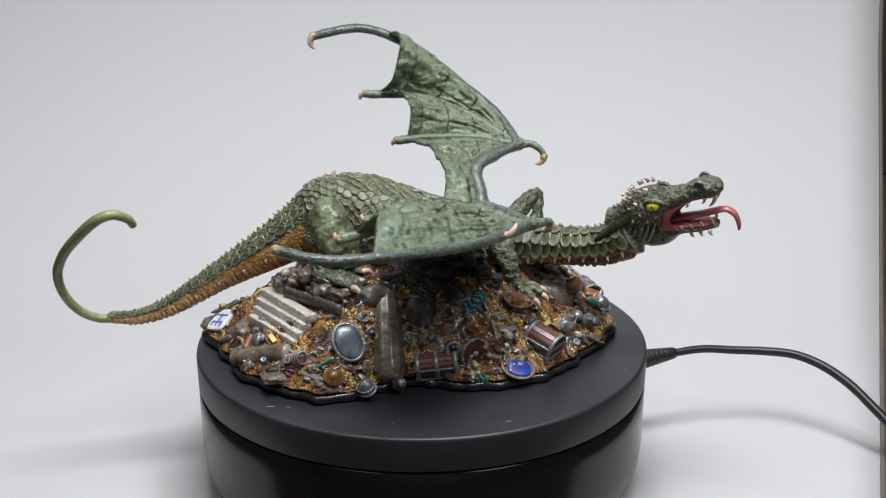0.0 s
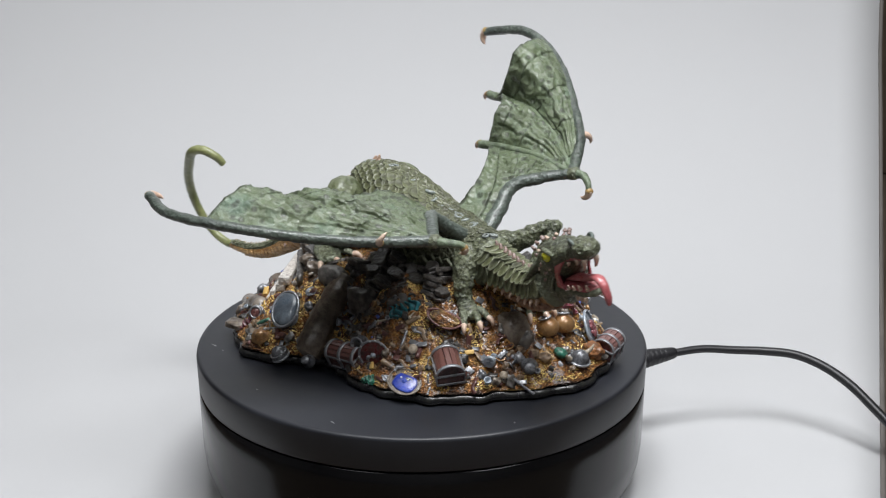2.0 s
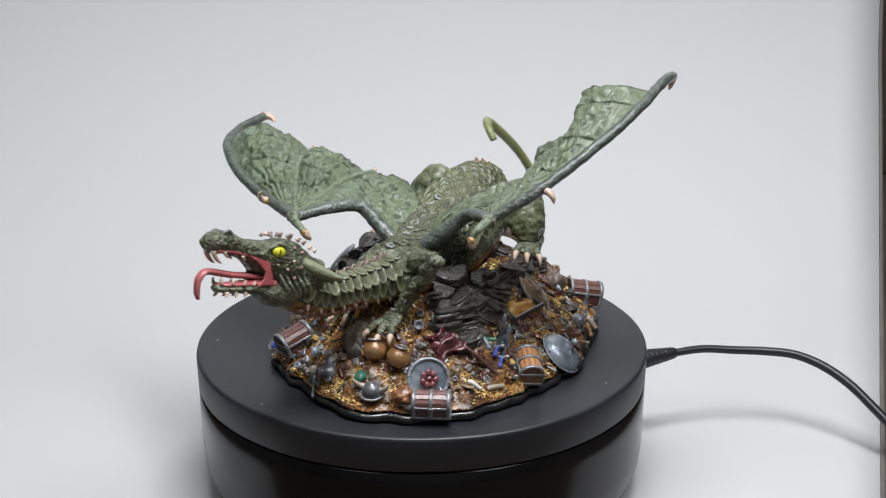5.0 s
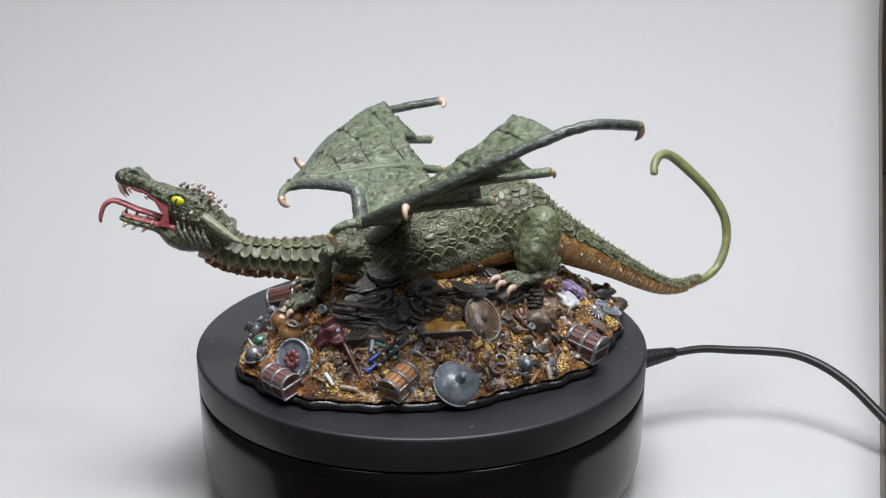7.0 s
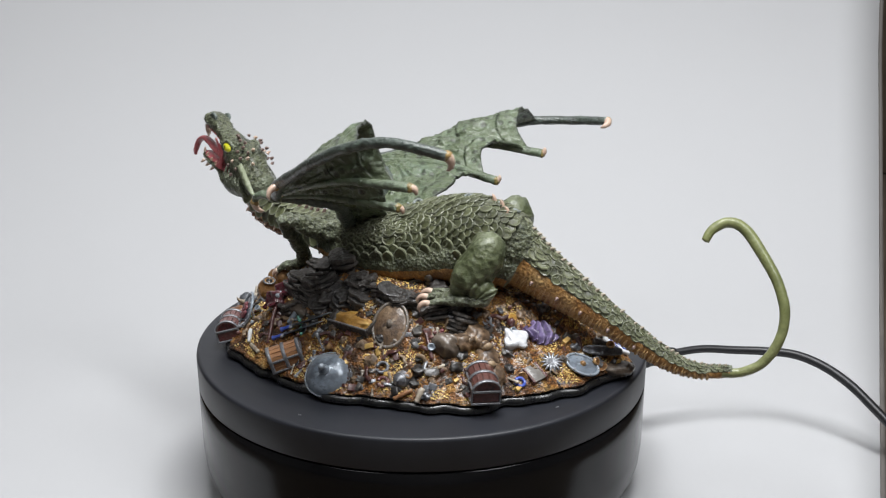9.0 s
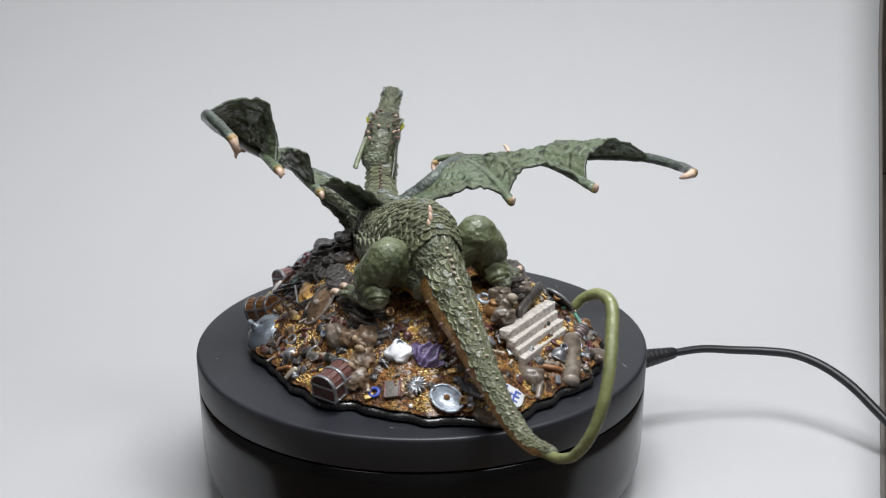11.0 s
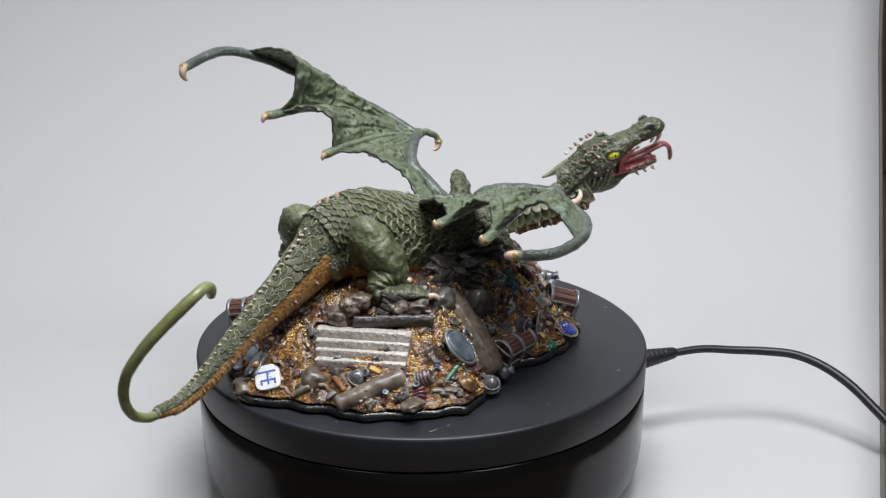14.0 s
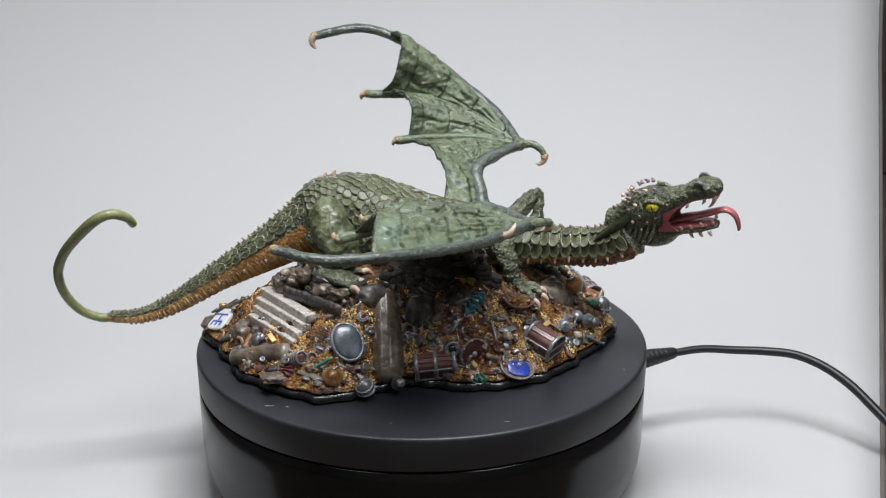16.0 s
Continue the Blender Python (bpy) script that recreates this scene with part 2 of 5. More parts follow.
def place(ob, x, y, z, rx=0, ry=0, rz=0):
    ob.matrix_basis = pose(x * MM, y * MM, z * MM, rx, ry, rz)
    return ob


def curve(points, n, closed=False):
    """Catmull-Rom through rows of numbers, at n even steps."""
    p = np.array(points, float)
    if len(p) == 2:
        return p[0] + (p[1] - p[0]) * np.linspace(0, 1, n)[:, None]
    e = np.vstack([2 * p[0] - p[1], p, 2 * p[-1] - p[-2]])
    out = []
    for u in np.linspace(0, len(p) - 1, n):
        i = min(int(u), len(p) - 2)
        s = u - i
        a, b, c, d = e[i], e[i + 1], e[i + 2], e[i + 3]
        out.append(0.5 * (2 * b + (c - a) * s + (2 * a - 5 * b + 4 * c - d) * s * s + (3 * b - a - 3 * c + d) * s ** 3))
    return np.array(out)


def unit(v):
    return v / max(np.linalg.norm(v), 1e-9)


def frames(c, up=(0, 0, 1)):
    """Side and up vectors along a centre line, carried without twist from an upright start."""
    t = np.gradient(c, axis=0)
    t /= np.linalg.norm(t, axis=1)[:, None] + 1e-9
    u = np.array(up, float)
    sides, ups = [], []
    for k in t:
        u = unit(u - k * (u @ k))
        sides.append(np.cross(k, u))
        ups.append(u)
    return t, np.array(sides), np.array(ups)


def bumps(p, size, amount, seed=0.0):
    return amount * noise.noise(Vector((p[0] / size + seed, p[1] / size + seed * 0.7, p[2] / size - seed)))


def tube(rows, n=24, around=12, up=(0, 0, 1), rough=0.0, grain=3.0, split=None, ring=None):
    """A tapered limb. rows: x, y, z, half width and half height. rough: lumps in mm. split: the angle from straight down within which
    faces take the second material. ring: a function of the angle that reshapes the section."""
    r = np.array([row if len(row) == 5 else (*row, row[3]) for row in rows], float)
    k = curve(r, n)
    c, w, h = k[:, :3], np.maximum(k[:, 3], 0.05), np.maximum(k[:, 4], 0.05)
    t, s, u = frames(c, up)
    ang = np.linspace(0, 2 * math.pi, around, endpoint=False)
    v, f, idx = [], [], []
    for i in range(n):
        for a in ang:
            g = ring(a, i / (n - 1)) if ring else 1.0
            p = c[i] + (s[i] * w[i] * math.sin(a) + u[i] * h[i] * math.cos(a)) * g
            if rough:
                p = p + unit(p - c[i]) * (bumps(p, grain, rough) + bumps(p, grain * 0.35, rough * 0.5, 3.1))
            v.append(p)
    for i in range(n - 1):
        for j in range(around):
            f.append((i * around + j, i * around + (j + 1) % around, (i + 1) * around + (j + 1) % around, (i + 1) * around + j))
            idx.append(1 if split is not None and abs((ang[j] + math.pi / around) - math.pi) < split else 0)
    v.append(c[0] - t[0] * w[0] * 0.35)
    v.append(c[-1] + t[-1] * w[-1] * 0.35)
    for j in range(around):
        f.append((len(v) - 2, (j + 1) % around, j))
        f.append((len(v) - 1, (n - 1) * around + j, (n - 1) * around + (j + 1) % around))
        idx += [0, 0]
    return np.array(v), f, idx


def joined(*shapes):
    v, f, idx, base = [], [], [], 0
    for s in shapes:
        v += [tuple(p) for p in s[0]]
        f += [tuple(i + base for i in q) for q in s[1]]
        idx += list(s[2]) if len(s) > 2 else [0] * len(s[1])
        base += len(s[0])
    return v, f, idx


def moved(shape, m):
    return ([tuple(m @ Vector(p)) for p in shape[0]], *shape[1:])


def lathe(profile, around=28, squash=(1, 1), rough=0.0, grain=4.0):
    """A turned shape from (radius, height) rows, closed at both ends where the radius is nought."""
    v, f = [], []
    for r, z in profile:
        for j in range(around):
            a = 2 * math.pi * j / around
            p = np.array((max(r, 0.02) * math.cos(a) * squash[0], max(r, 0.02) * math.sin(a) * squash[1], z))
            v.append(p + (unit(p) * bumps(p, grain, rough) if rough else 0))
    for i in range(len(profile) - 1):
        for j in range(around):
            f.append((i * around + j, i * around + (j + 1) % around, (i + 1) * around + (j + 1) % around, (i + 1) * around + j))
    f.append(tuple(range(around))[::-1])
    f.append(tuple((len(profile) - 1) * around + j for j in range(around)))
    return v, f


def block(x, y, z, bevel=0.3, rough=0.0):
    """A rounded block centred on its base."""
    b = bmesh.new()
    bmesh.ops.create_cube(b, size=1)
    bmesh.ops.scale(b, vec=(x, y, z), verts=b.verts)
    bmesh.ops.translate(b, vec=(0, 0, z / 2), verts=b.verts)
    bmesh.ops.bevel(b, geom=b.edges[:], offset=bevel, segments=2, profile=0.6, affect="EDGES")
    b.verts.ensure_lookup_table()
    v = [tuple(np.array(p.co) + (bumps(p.co, 2.5, rough) if rough else 0)) for p in b.verts]
    f = [tuple(q.index for q in g.verts) for g in b.faces]
    b.free()
    return v, f


def stone(rx, ry, rz, lumps=0.18, seed=0.0, detail=3, flat=0.0):
    """A boulder: a sphere with uneven sides. flat: how far it is squared off."""
    b = bmesh.new()
    bmesh.ops.create_icosphere(b, subdivisions=detail, radius=1)
    v = []
    for q in b.verts:
        p = np.array(q.co)
        if flat:
            p = np.sign(p) * np.abs(p) ** (1 - flat)
        g = 1 + lumps * noise.noise(Vector(p * 1.3) + Vector((seed, -seed, seed * 0.5))) + lumps * 0.4 * noise.noise(Vector(p * 4) + Vector((seed, seed, 0)))
        v.append((p[0] * g * rx, p[1] * g * ry, p[2] * g * rz))
    f = [tuple(q.index for q in g.verts) for g in b.faces]
    b.free()
    return v, f


def hook(base, way, bend, length, r, n=10, turn=1.0):
    """A curved claw that leaves base along way and swings round towards bend by turn radians."""
    base, way, bend = np.array(base, float), unit(np.array(way, float)), np.array(bend, float)
    bend = unit(bend - way * (bend @ way))
    rows = []
    for s in np.linspace(0, 1, 6):
        p = base + (way * math.sin(turn * s) + bend * (1 - math.cos(turn * s))) * length / turn
        rows.append((*p, r * (1 - s) ** 0.6 + 0.12))
    return tube(rows, n, 8, up=(0.13, 0.21, 0.97))


def thing(name, label, category, group="", kind=""):
    ob = new(name)
    ob.empty_display_size = 0.02
    return tagged(ob, label, category, group, kind)


# ---- the set: a white sheet that curves up behind a turntable, on a brown board ----
def build_backdrop():
    side = []
    for y in np.linspace(-85, 160, 10):
        side.append((y, 0.0))
    for a in np.linspace(8, 90, 14):
        side.append((160 + 200 * math.sin(radians(a)), 200 - 200 * math.cos(radians(a))))
    for z in np.linspace(260, 1000, 10):
        side.append((360 + (z - 200) * 0.04, z))
    v, f, n = [], [], 24
    for y, z in side:
        right = max(0.2729 * ((y + 658.0) * 0.9412 + (344.0 - z) * 0.3379) + 0.01448 * (y + 658.0) + 0.5 + max(0.0, z - 120) * 0.04, 30.0)
        for j in range(n):
            s = j / (n - 1)
            left = -0.31 * ((y + 658.0) * 0.9412 + (344.0 - z) * 0.3379) - 12
            x = left + (right - left) * s
            v.append((x, y, z + 1.2 + 0.8 * noise.noise(Vector((x / 160, y / 160, z / 160)))))
    for i in range(len(side) - 1):
        for j in range(n - 1):
            f.append((i * n + j, i * n + j + 1, (i + 1) * n + j + 1, (i + 1) * n + j))
    sheet = part("backdrop", (v, f), SHEET, None, "white paper photo backdrop curving up from the tabletop", kind="structure")
    sheet["category"] = "backdrop"
    thick = sheet.modifiers.new("paper", "SOLIDIFY")
    thick.thickness, thick.offset = 0.0008, -1
    # added dark strip: the shadow of the paper's thickness, put in as colour
    edge = []
    for i in range(len(side)):
        p = v[i * n + n - 1]
        edge.append((p[0] + 1.2, p[1], p[2] + 0.2, 1.4, 0.9))
    part("sheet_edge", tube(edge, 60, 6), EDGE_SHADOW, sheet, "dark strip standing in for the shadow at the sheet's edge")
    board = part("floor", block(2600, 2200, 18, 2), TABLE, None, "brown wooden tabletop under the white sheet", kind="structure")
    place(board, 0, 0, -19.5)
    wall = part("wall_north", block(2600, 30, 1800, 2), TABLE, None, "plain brown wall behind the photo backdrop", kind="structure")
    place(wall, 0, 470, -1)
    speck = part("speck", stone(1.0, 0.4, 1.3), DUST, sheet, "tiny grey mark on the sheet")
    place(speck, -136.7, 353.4, 70.1)
    for name, size, at in (("wall_south", (2600, 30, 1800), (0, -1000, -1)), ("wall_east", (30, 1440, 1800), (1285, -265, -1)), ("wall_west", (30, 1440, 1800), (-1285, -265, -1)), ("ceiling", (2600, 1500, 30), (0, -265, 1800))):
        side_wall = part(name, block(*size, 2), ROOM, None, "plain grey wall of the room" if name != "ceiling" else "plain grey ceiling of the room", kind="structure")
        place(side_wall, *at)
    return sheet, speck


def build_turntable():
    """A round black motor turntable; its plate turns on the drum."""
    base = thing("turntable", "round black plastic motorised display turntable", "turntable")
    drum = part("drum", lathe([(0, 0), (82, 0), (88, 0.8), (92.5, 3.5), (95.8, 8), (97.8, 14), (98.7, 22), (99.1, 40), (99.2, 49.2), (98.6, 49.7), (0, 49.7)], 160), DRUM_BLACK, base, "glossy black drum with a rounded foot")
    plate = part("plate", lathe([(0, 50.0), (98.0, 50.0), (99.0, 50.4), (99.3, 51.2), (99.6, 63.4), (99.4, 64.4), (98.8, 64.9), (97.6, 65.0), (60, 65.0), (30, 65.0), (0, 65.0)], 200), PLATE_BLACK, base, "matt black turning plate")
    for angle, r, length, lean in ((228.0, 92, 3.4, 40), (232, 88, 1.1, 10), (292, 91, 2.2, -30), (203, 90, 0.9, 0), (338, 93, 1.0, 80), (262, 86, 0.8, 20), (150, 90, 1.4, 0), (80, 91, 1.2, 50)):
        a = radians(angle)
        scratch = part("scratch", block(length, 0.32, 0.06, 0.02), DUST, plate, "pale scratch")
        place(scratch, r * math.cos(a), r * math.sin(a), 65.02, 0, 0, angle + 90 + lean)
    return base, plate


def build_cable():
    cable = thing("power_cable", "black power cable plugged into the turntable's side", "cable")
    at, way = np.array((103.0, 35.0, 38.5)), unit(np.array((10.0, 3.8, 0.35)))
    rows = [(*(at + way * d), r) for d, r in ((-8, 4.4), (0, 4.4), (4, 4.3), (11, 3.5), (17, 2.9), (19, 2.2))]
    part("plug", tube(rows, 20, 20), CABLE_BLACK, cable, "tapered rubber plug")
    for d in (2.0, 4.6, 7.2, 9.8, 12.4):
        ring = tube([(*(at + way * (d + k)), 4.75 - 0.11 * d) for k in (0, 0.6, 1.2)], 6, 20)
        part("strain_ridge", ring, CABLE_BLACK, cable)
    run = [(*(at + way * 17), 1.85), (134, 45, 39.4, 1.9), (150, 46, 38.2, 1.95), (164, 45, 37.9, 2.05), (178, 41, 37.6, 2.1), (190, 33, 34.9, 2.15), (201, 23, 29.3, 2.2), (211, 11, 21.2, 2.2), (222, -3, 12.5, 2.15), (238, -22, 5.8, 2.15), (262, -50, 3.6, 2.1), (300, -100, 3.4, 2.1), (380, -170, 3.4, 2.1)]
    part("cord", tube(run, 90, 14), CABLE_BLACK, cable, "smooth black cord")
    return cable


# ---- the dragon model on its hoard ----
def build_wing(name, parent, lead, second, third, arm, edges, thumb, claws, label):
    """A bat-like wing: an arm, a leading finger and two more, with skin between them. edges: the free edge of each of the three skins."""
    wing = thing(name, label, "")
    wing.parent = parent
    lead_c, second_c, third_c, arm_c = curve(lead, 60), curve(second, 40), curve(third, 40), curve(arm, 40)
    ribs = [lead_c, second_c, third_c, arm_c]
    for k in range(3):
        v, f = [], []
        a, b, e = ribs[k], ribs[k + 1], curve(edges[k], 80)
        stop = [int(np.argmin(np.linalg.norm(r - q, axis=1))) if i < 3 else len(r) - 1 for i, r, q in ((k, a, e[0]), (k + 1, b, e[-1]))]
        a, b = curve(a[:stop[0] + 1:3] if stop[0] > 8 else a[:stop[0] + 1], 80), curve(b[:stop[1] + 1:3] if stop[1] > 8 else b[:stop[1] + 1], 80)
        nu, nv = 84, 72
        grid = np.zeros((nu, nv, 3))
        for i in range(nu):
            u = i / (nu - 1)
            pa, pb = a[min(int(u * 79 + 0.5), 79)], b[min(int(u * 79 + 0.5), 79)]
            for j in range(nv):
                s = j / (nv - 1)
                flat = pa * (1 - s) + pb * s
                last = a[-1] * (1 - s) + b[-1] * s
                free = e[min(int(s * 79 + 0.5), 79)]
                grid[i, j] = flat + (free - last) * u ** 1.5
        du, dv = np.gradient(grid, axis=0), np.gradient(grid, axis=1)
        nor = np.cross(du, dv)
        nor /= np.linalg.norm(nor, axis=2)[:, :, None] + 1e-9
        base = len(v)
        for sign in (1, -1):
            for i in range(nu):
                for j in range(nv):
                    p = grid[i, j]
                    fade = min(1, 4 * j / nv, 4 * (nv - 1 - j) / nv) * min(1, 3 * i / nu)
                    lump = fade * (bumps(p, 7.0, 1.5, k) - 1.5 * max(0.0, noise.noise(Vector((p[0] / 2.6, p[1] / 1.7, p[2] / 2.2 + k))) - 0.12) + bumps(p, 1.5, 0.5, k + 5) + 0.35 * math.sin(j * 0.55 + bumps(p, 6, 4)) * fade)
                    v.append(p + nor[i, j] * (0.55 * sign + lump))
        m = nu * nv
        for i in range(nu - 1):
            for j in range(nv - 1):
                q = base + i * nv + j
                f.append((q, q + 1, q + nv + 1, q + nv))
                f.append((q + m, q + nv + m, q + nv + 1 + m, q + 1 + m))
        for j in range(nv - 1):
            q = base + (nu - 1) * nv + j
            f.append((q, q + 1, q + 1 + m, q + m))
        part("membrane", (v, f), WING, wing, "pitted green wing skin with scalloped edge")
    n = len(lead)
    part("finger", tube([(*p, 2.5 - 0.3 * i / n, 2.3 - 0.3 * i / n) for i, p in enumerate(lead)], 90, 16, rough=0.35, grain=4), FINGER, wing, "dark green leading finger")
    for bones in (second, third):
        m = len(bones)
        part("finger", tube([(*p, 1.3 + 1.2 * i / m, 1.2 + 1.1 * i / m) for i, p in enumerate(bones)], 48, 12, rough=0.3, grain=2.4), WING, wing)
    m = len(arm)
    part("arm", tube([(*p, 2.4 + 2.2 * i / m, 2.2 + 2 * i / m) for i, p in enumerate(arm[:-1])], 40, 12, rough=0.5, grain=3), FINGER, wing, "bony dark green arm")
    part("wrist", moved(stone(3.6, 3.2, 2.9, 0.3, 2.0), Matrix.Translation(Vector(lead[0]))), GREEN, wing)
    # the clawed thumb, the knuckle claw and the claws at the finger ends
    part("thumb", tube([(*p, r) for p, r in zip(thumb, (2.2, 1.8, 1.5, 1.3))], 16, 10, rough=0.3), WING, wing, "green thumb")
    for base_at, way, bend, length, r in claws:
        part("claw_base", moved(stone(r * 1.08, r * 1.05, r * 1.0, 0.25, r * 7, 2), Matrix.Translation(Vector(base_at))), YELLOW_TOE, wing, "ochre claw base")
        part("claw", hook(base_at, way, bend, length * 1.0, r, 14, 2.1), CLAW, wing, "pinkish bone-coloured claw")
    for tip in (lead[-1], second[-1], third[-1]):
        p = np.array(tip, float)
        part("knuckle", moved(stone(2.1, 2.0, 1.9, 0.25, 1.0), Matrix.Translation(Vector(p))), YELLOW_TOE, wing, "ochre fingertip")
    return wing


def section_tube(rows, n, around, rough, split, square=0.0):
    """Torso, neck and tail: rows of centre, half width, half height; the underside takes the second material."""
    def ring(a, s):
        low = max(0.0, -math.cos(a)) * abs(math.sin(a))
        return 1 + 0.05 * max(0, math.cos(a)) ** 6 + square * low
    return tube(rows, n, around, rough=rough, grain=3.2, split=split, ring=ring)


def scale_mesh():
    """One flat horny plate about a millimetre long: square at its root, a rounded free edge towards -x."""
    outline = [(0.55, 0.42), (0.62, 0.0), (0.55, -0.42), (0.1, -0.6), (-0.35, -0.52), (-0.66, -0.3), (-0.76, 0.0), (-0.66, 0.3), (-0.35, 0.52), (0.1, 0.6)]
    v, f, n = [], [], len(outline)
    for k, z in ((1.0, -0.16), (1.02, 0.05), (0.9, 0.11), (0.72, 0.05)):
        v += [(x * k, y * k, z - 0.05 * abs(y)) for x, y in outline]
    v.append((-0.05, 0, 0.045))
    for i in range(3):
        f += [(i * n + (j + 1) % n, i * n + j, (i + 1) * n + j, (i + 1) * n + (j + 1) % n) for j in range(n)]
    f += [(3 * n + (j + 1) % n, 3 * n + j, 4 * n) for j in range(n)]
    return v, f


def add_scales(parent, rows, n, plate, limit, size, pitch, spread, first=0.0, last=1.0, wide=1.15, lift=0.0, square=0.0, hang=0.0):
    """Overlapping plates in offset rows over the back of a limb that tube() made from rows. plate: the shared mesh."""
    r = np.array([row if len(row) == 5 else (*row, row[3]) for row in rows], float)
    k = curve(r, n)
    c, w, h = k[:, :3], k[:, 3], k[:, 4]
    t, s, u = frames(c)
    run = np.r_[0, np.cumsum(np.linalg.norm(np.diff(c, axis=0), axis=1))]
    d, row, count = run[-1] * first, 0, 0
    rng = random.Random(len(rows) * 7 + n)
    rest_v, rest_f = [], []
    while d < run[-1] * last:
        i = int(np.argmin(np.abs(run - d)))
        here = size * (0.25 + 0.75 * min(1.0, w[i] / max(w)))
        step = here * 0.92 / (0.5 * (w[i] + h[i]))
        m = int(spread / step)
        for j in range(-m, m + 1):
            a = (j + (0.5 if row % 2 else 0.0)) * step
            if abs(a) > spread:
                continue
            out = unit(s[i] * math.sin(a) / w[i] + u[i] * math.cos(a) / h[i])
            p = c[i] + s[i] * w[i] * math.sin(a) + u[i] * h[i] * math.cos(a) * (1 + 0.05 * max(0, math.cos(a)) ** 6) + (s[i] * w[i] * math.sin(a) + u[i] * h[i] * math.cos(a)) * square * max(0.0, -math.cos(a)) * abs(math.sin(a)) + out * (lift + rng.uniform(-0.1, 0.3))
            way = t[i] + u[i] * hang * abs(math.sin(a))
            fore = unit(way - out * (way @ out))
            across = np.cross(out, fore)
            g = here * rng.uniform(0.85, 1.25)
            basis = Matrix(((fore[0] * g, across[0] * g * wide, out[0] * g, p[0] * MM), (fore[1] * g, across[1] * g * wide, out[1] * g, p[1] * MM), (fore[2] * g, across[2] * g * wide, out[2] * g, p[2] * MM), (0, 0, 0, 1)))
            basis = basis @ pose(0, 0, 0, rng.uniform(-7, 7), rng.uniform(3, 12), rng.uniform(-16, 16))
            if count < limit:
                ob = new("scale", plate)
                ob.parent, ob.matrix_basis = parent, basis
            else:
                b = len(rest_v)
                rest_v += [tuple((basis @ q.co) / MM) for q in plate.vertices]
                rest_f += [tuple(b + k for k in q.vertices) for q in plate.polygons]
            count += 1
        d += here * pitch
        row += 1
    if rest_v:
        part("small_scale", (rest_v, rest_f), SCALE, parent, smooth=False, kind="stuff")


def add_neck_plates(parent, plate):
    """Rings of broad plates down both sides of the neck, their free edges hanging down."""
    k = curve(np.array(NECK, float), 80)
    t, s, u = frames(k[:, :3])
    run = np.r_[0, np.cumsum(np.linalg.norm(np.diff(k[:, :3], axis=0), axis=1))]
    rng = random.Random(31)
    for d in np.arange(6.0, run[-1] - 4, 4.3):
        i = int(np.argmin(np.abs(run - d)))
        c, w, h = k[i, :3], k[i, 3], k[i, 4]
        for a, size in ((0.3, 4.6), (0.95, 5.2), (1.6, 5.4)):
            for q in (-1, 1):
                b = a * q + rng.uniform(-0.05, 0.05)
                out = unit(s[i] * math.sin(b) / w + u[i] * math.cos(b) / h)
                p = c + s[i] * w * math.sin(b) + u[i] * h * math.cos(b) + out * (0.55 - 0.15 * a)
                fore = unit(u[i] - out * (u[i] @ out)) if a > 0.5 else unit(u[i] * 0.3 - s[i] * q - out * ((u[i] * 0.3 - s[i] * q) @ out))
                across = np.cross(out, fore)
                g = size * (0.45 + 0.55 * min(1.0, w / 8.0)) * rng.uniform(0.92, 1.1)
                ob = new("neck_plate", plate)
                ob.parent = parent
                ob.matrix_basis = Matrix(((fore[0] * g, across[0] * g * 0.86, out[0] * g * 0.55, p[0] * MM), (fore[1] * g, across[1] * g * 0.86, out[1] * g * 0.55, p[1] * MM), (fore[2] * g, across[2] * g * 0.86, out[2] * g * 0.55, p[2] * MM), (0, 0, 0, 1))) @ pose(0, 0, 0, rng.uniform(-8, 8), rng.uniform(4, 11), rng.uniform(-9, 9))


TORSO = [(-52, 12.5, 49, 9, 11), (-42, 12.5, 55, 11.5, 14.6), (-28, 10.5, 56.5, 14.5, 15.6), (-12, 8.5, 53, 16.5, 15), (4, 7, 49, 16.5, 13.5), (18, 6, 47.5, 15, 12.5), (30, 4.5, 47.5, 12, 10.5), (42, 2, 48, 9, 8.5)]
NECK = [(34, 4, 46.2, 10, 10), (44, 1.5, 45.2, 8.8, 8.9), (54, -2, 45.4, 7.6, 7.9), (64, -6, 46.4, 6.6, 7.0), (74, -9.5, 47.4, 6.1, 7.0), (82, -13, 49.8, 6.2, 7.8), (90, -17, 55.3, 6.8, 9.6)]
TAIL = [(-44, 12.5, 53, 9.4, 14), (-54, 12, 46.5, 9.2, 11.5), (-66, 12, 39.5, 8.0, 9.4), (-78, 12, 32.8, 6.5, 7.6), (-91, 12, 25.4, 5.2, 6.0), (-104, 11, 17.4, 4.3, 4.8), (-116, 10, 11.2, 3.5, 3.8), (-128, 8, 8.3, 2.8, 2.9), (-140, 5.5, 9.2, 2.3, 2.3)]
CURL = [(-136, 6.8, 8.5, 2.07), (-144.3, 5, 9.6, 2.02), (-151.9, 3, 14.2, 2.02), (-157.2, 0, 23.2, 2.11), (-158.2, -4, 34.2, 2.20), (-153.6, -9, 44.9, 2.29), (-145.7, -14, 54.6, 2.42), (-137, -18.5, 63, 2.38), (-130, -17.5, 65.3, 2.20), (-124.5, -14, 62.5, 2.02), (-122.5, -11, 58.5, 1.76)]


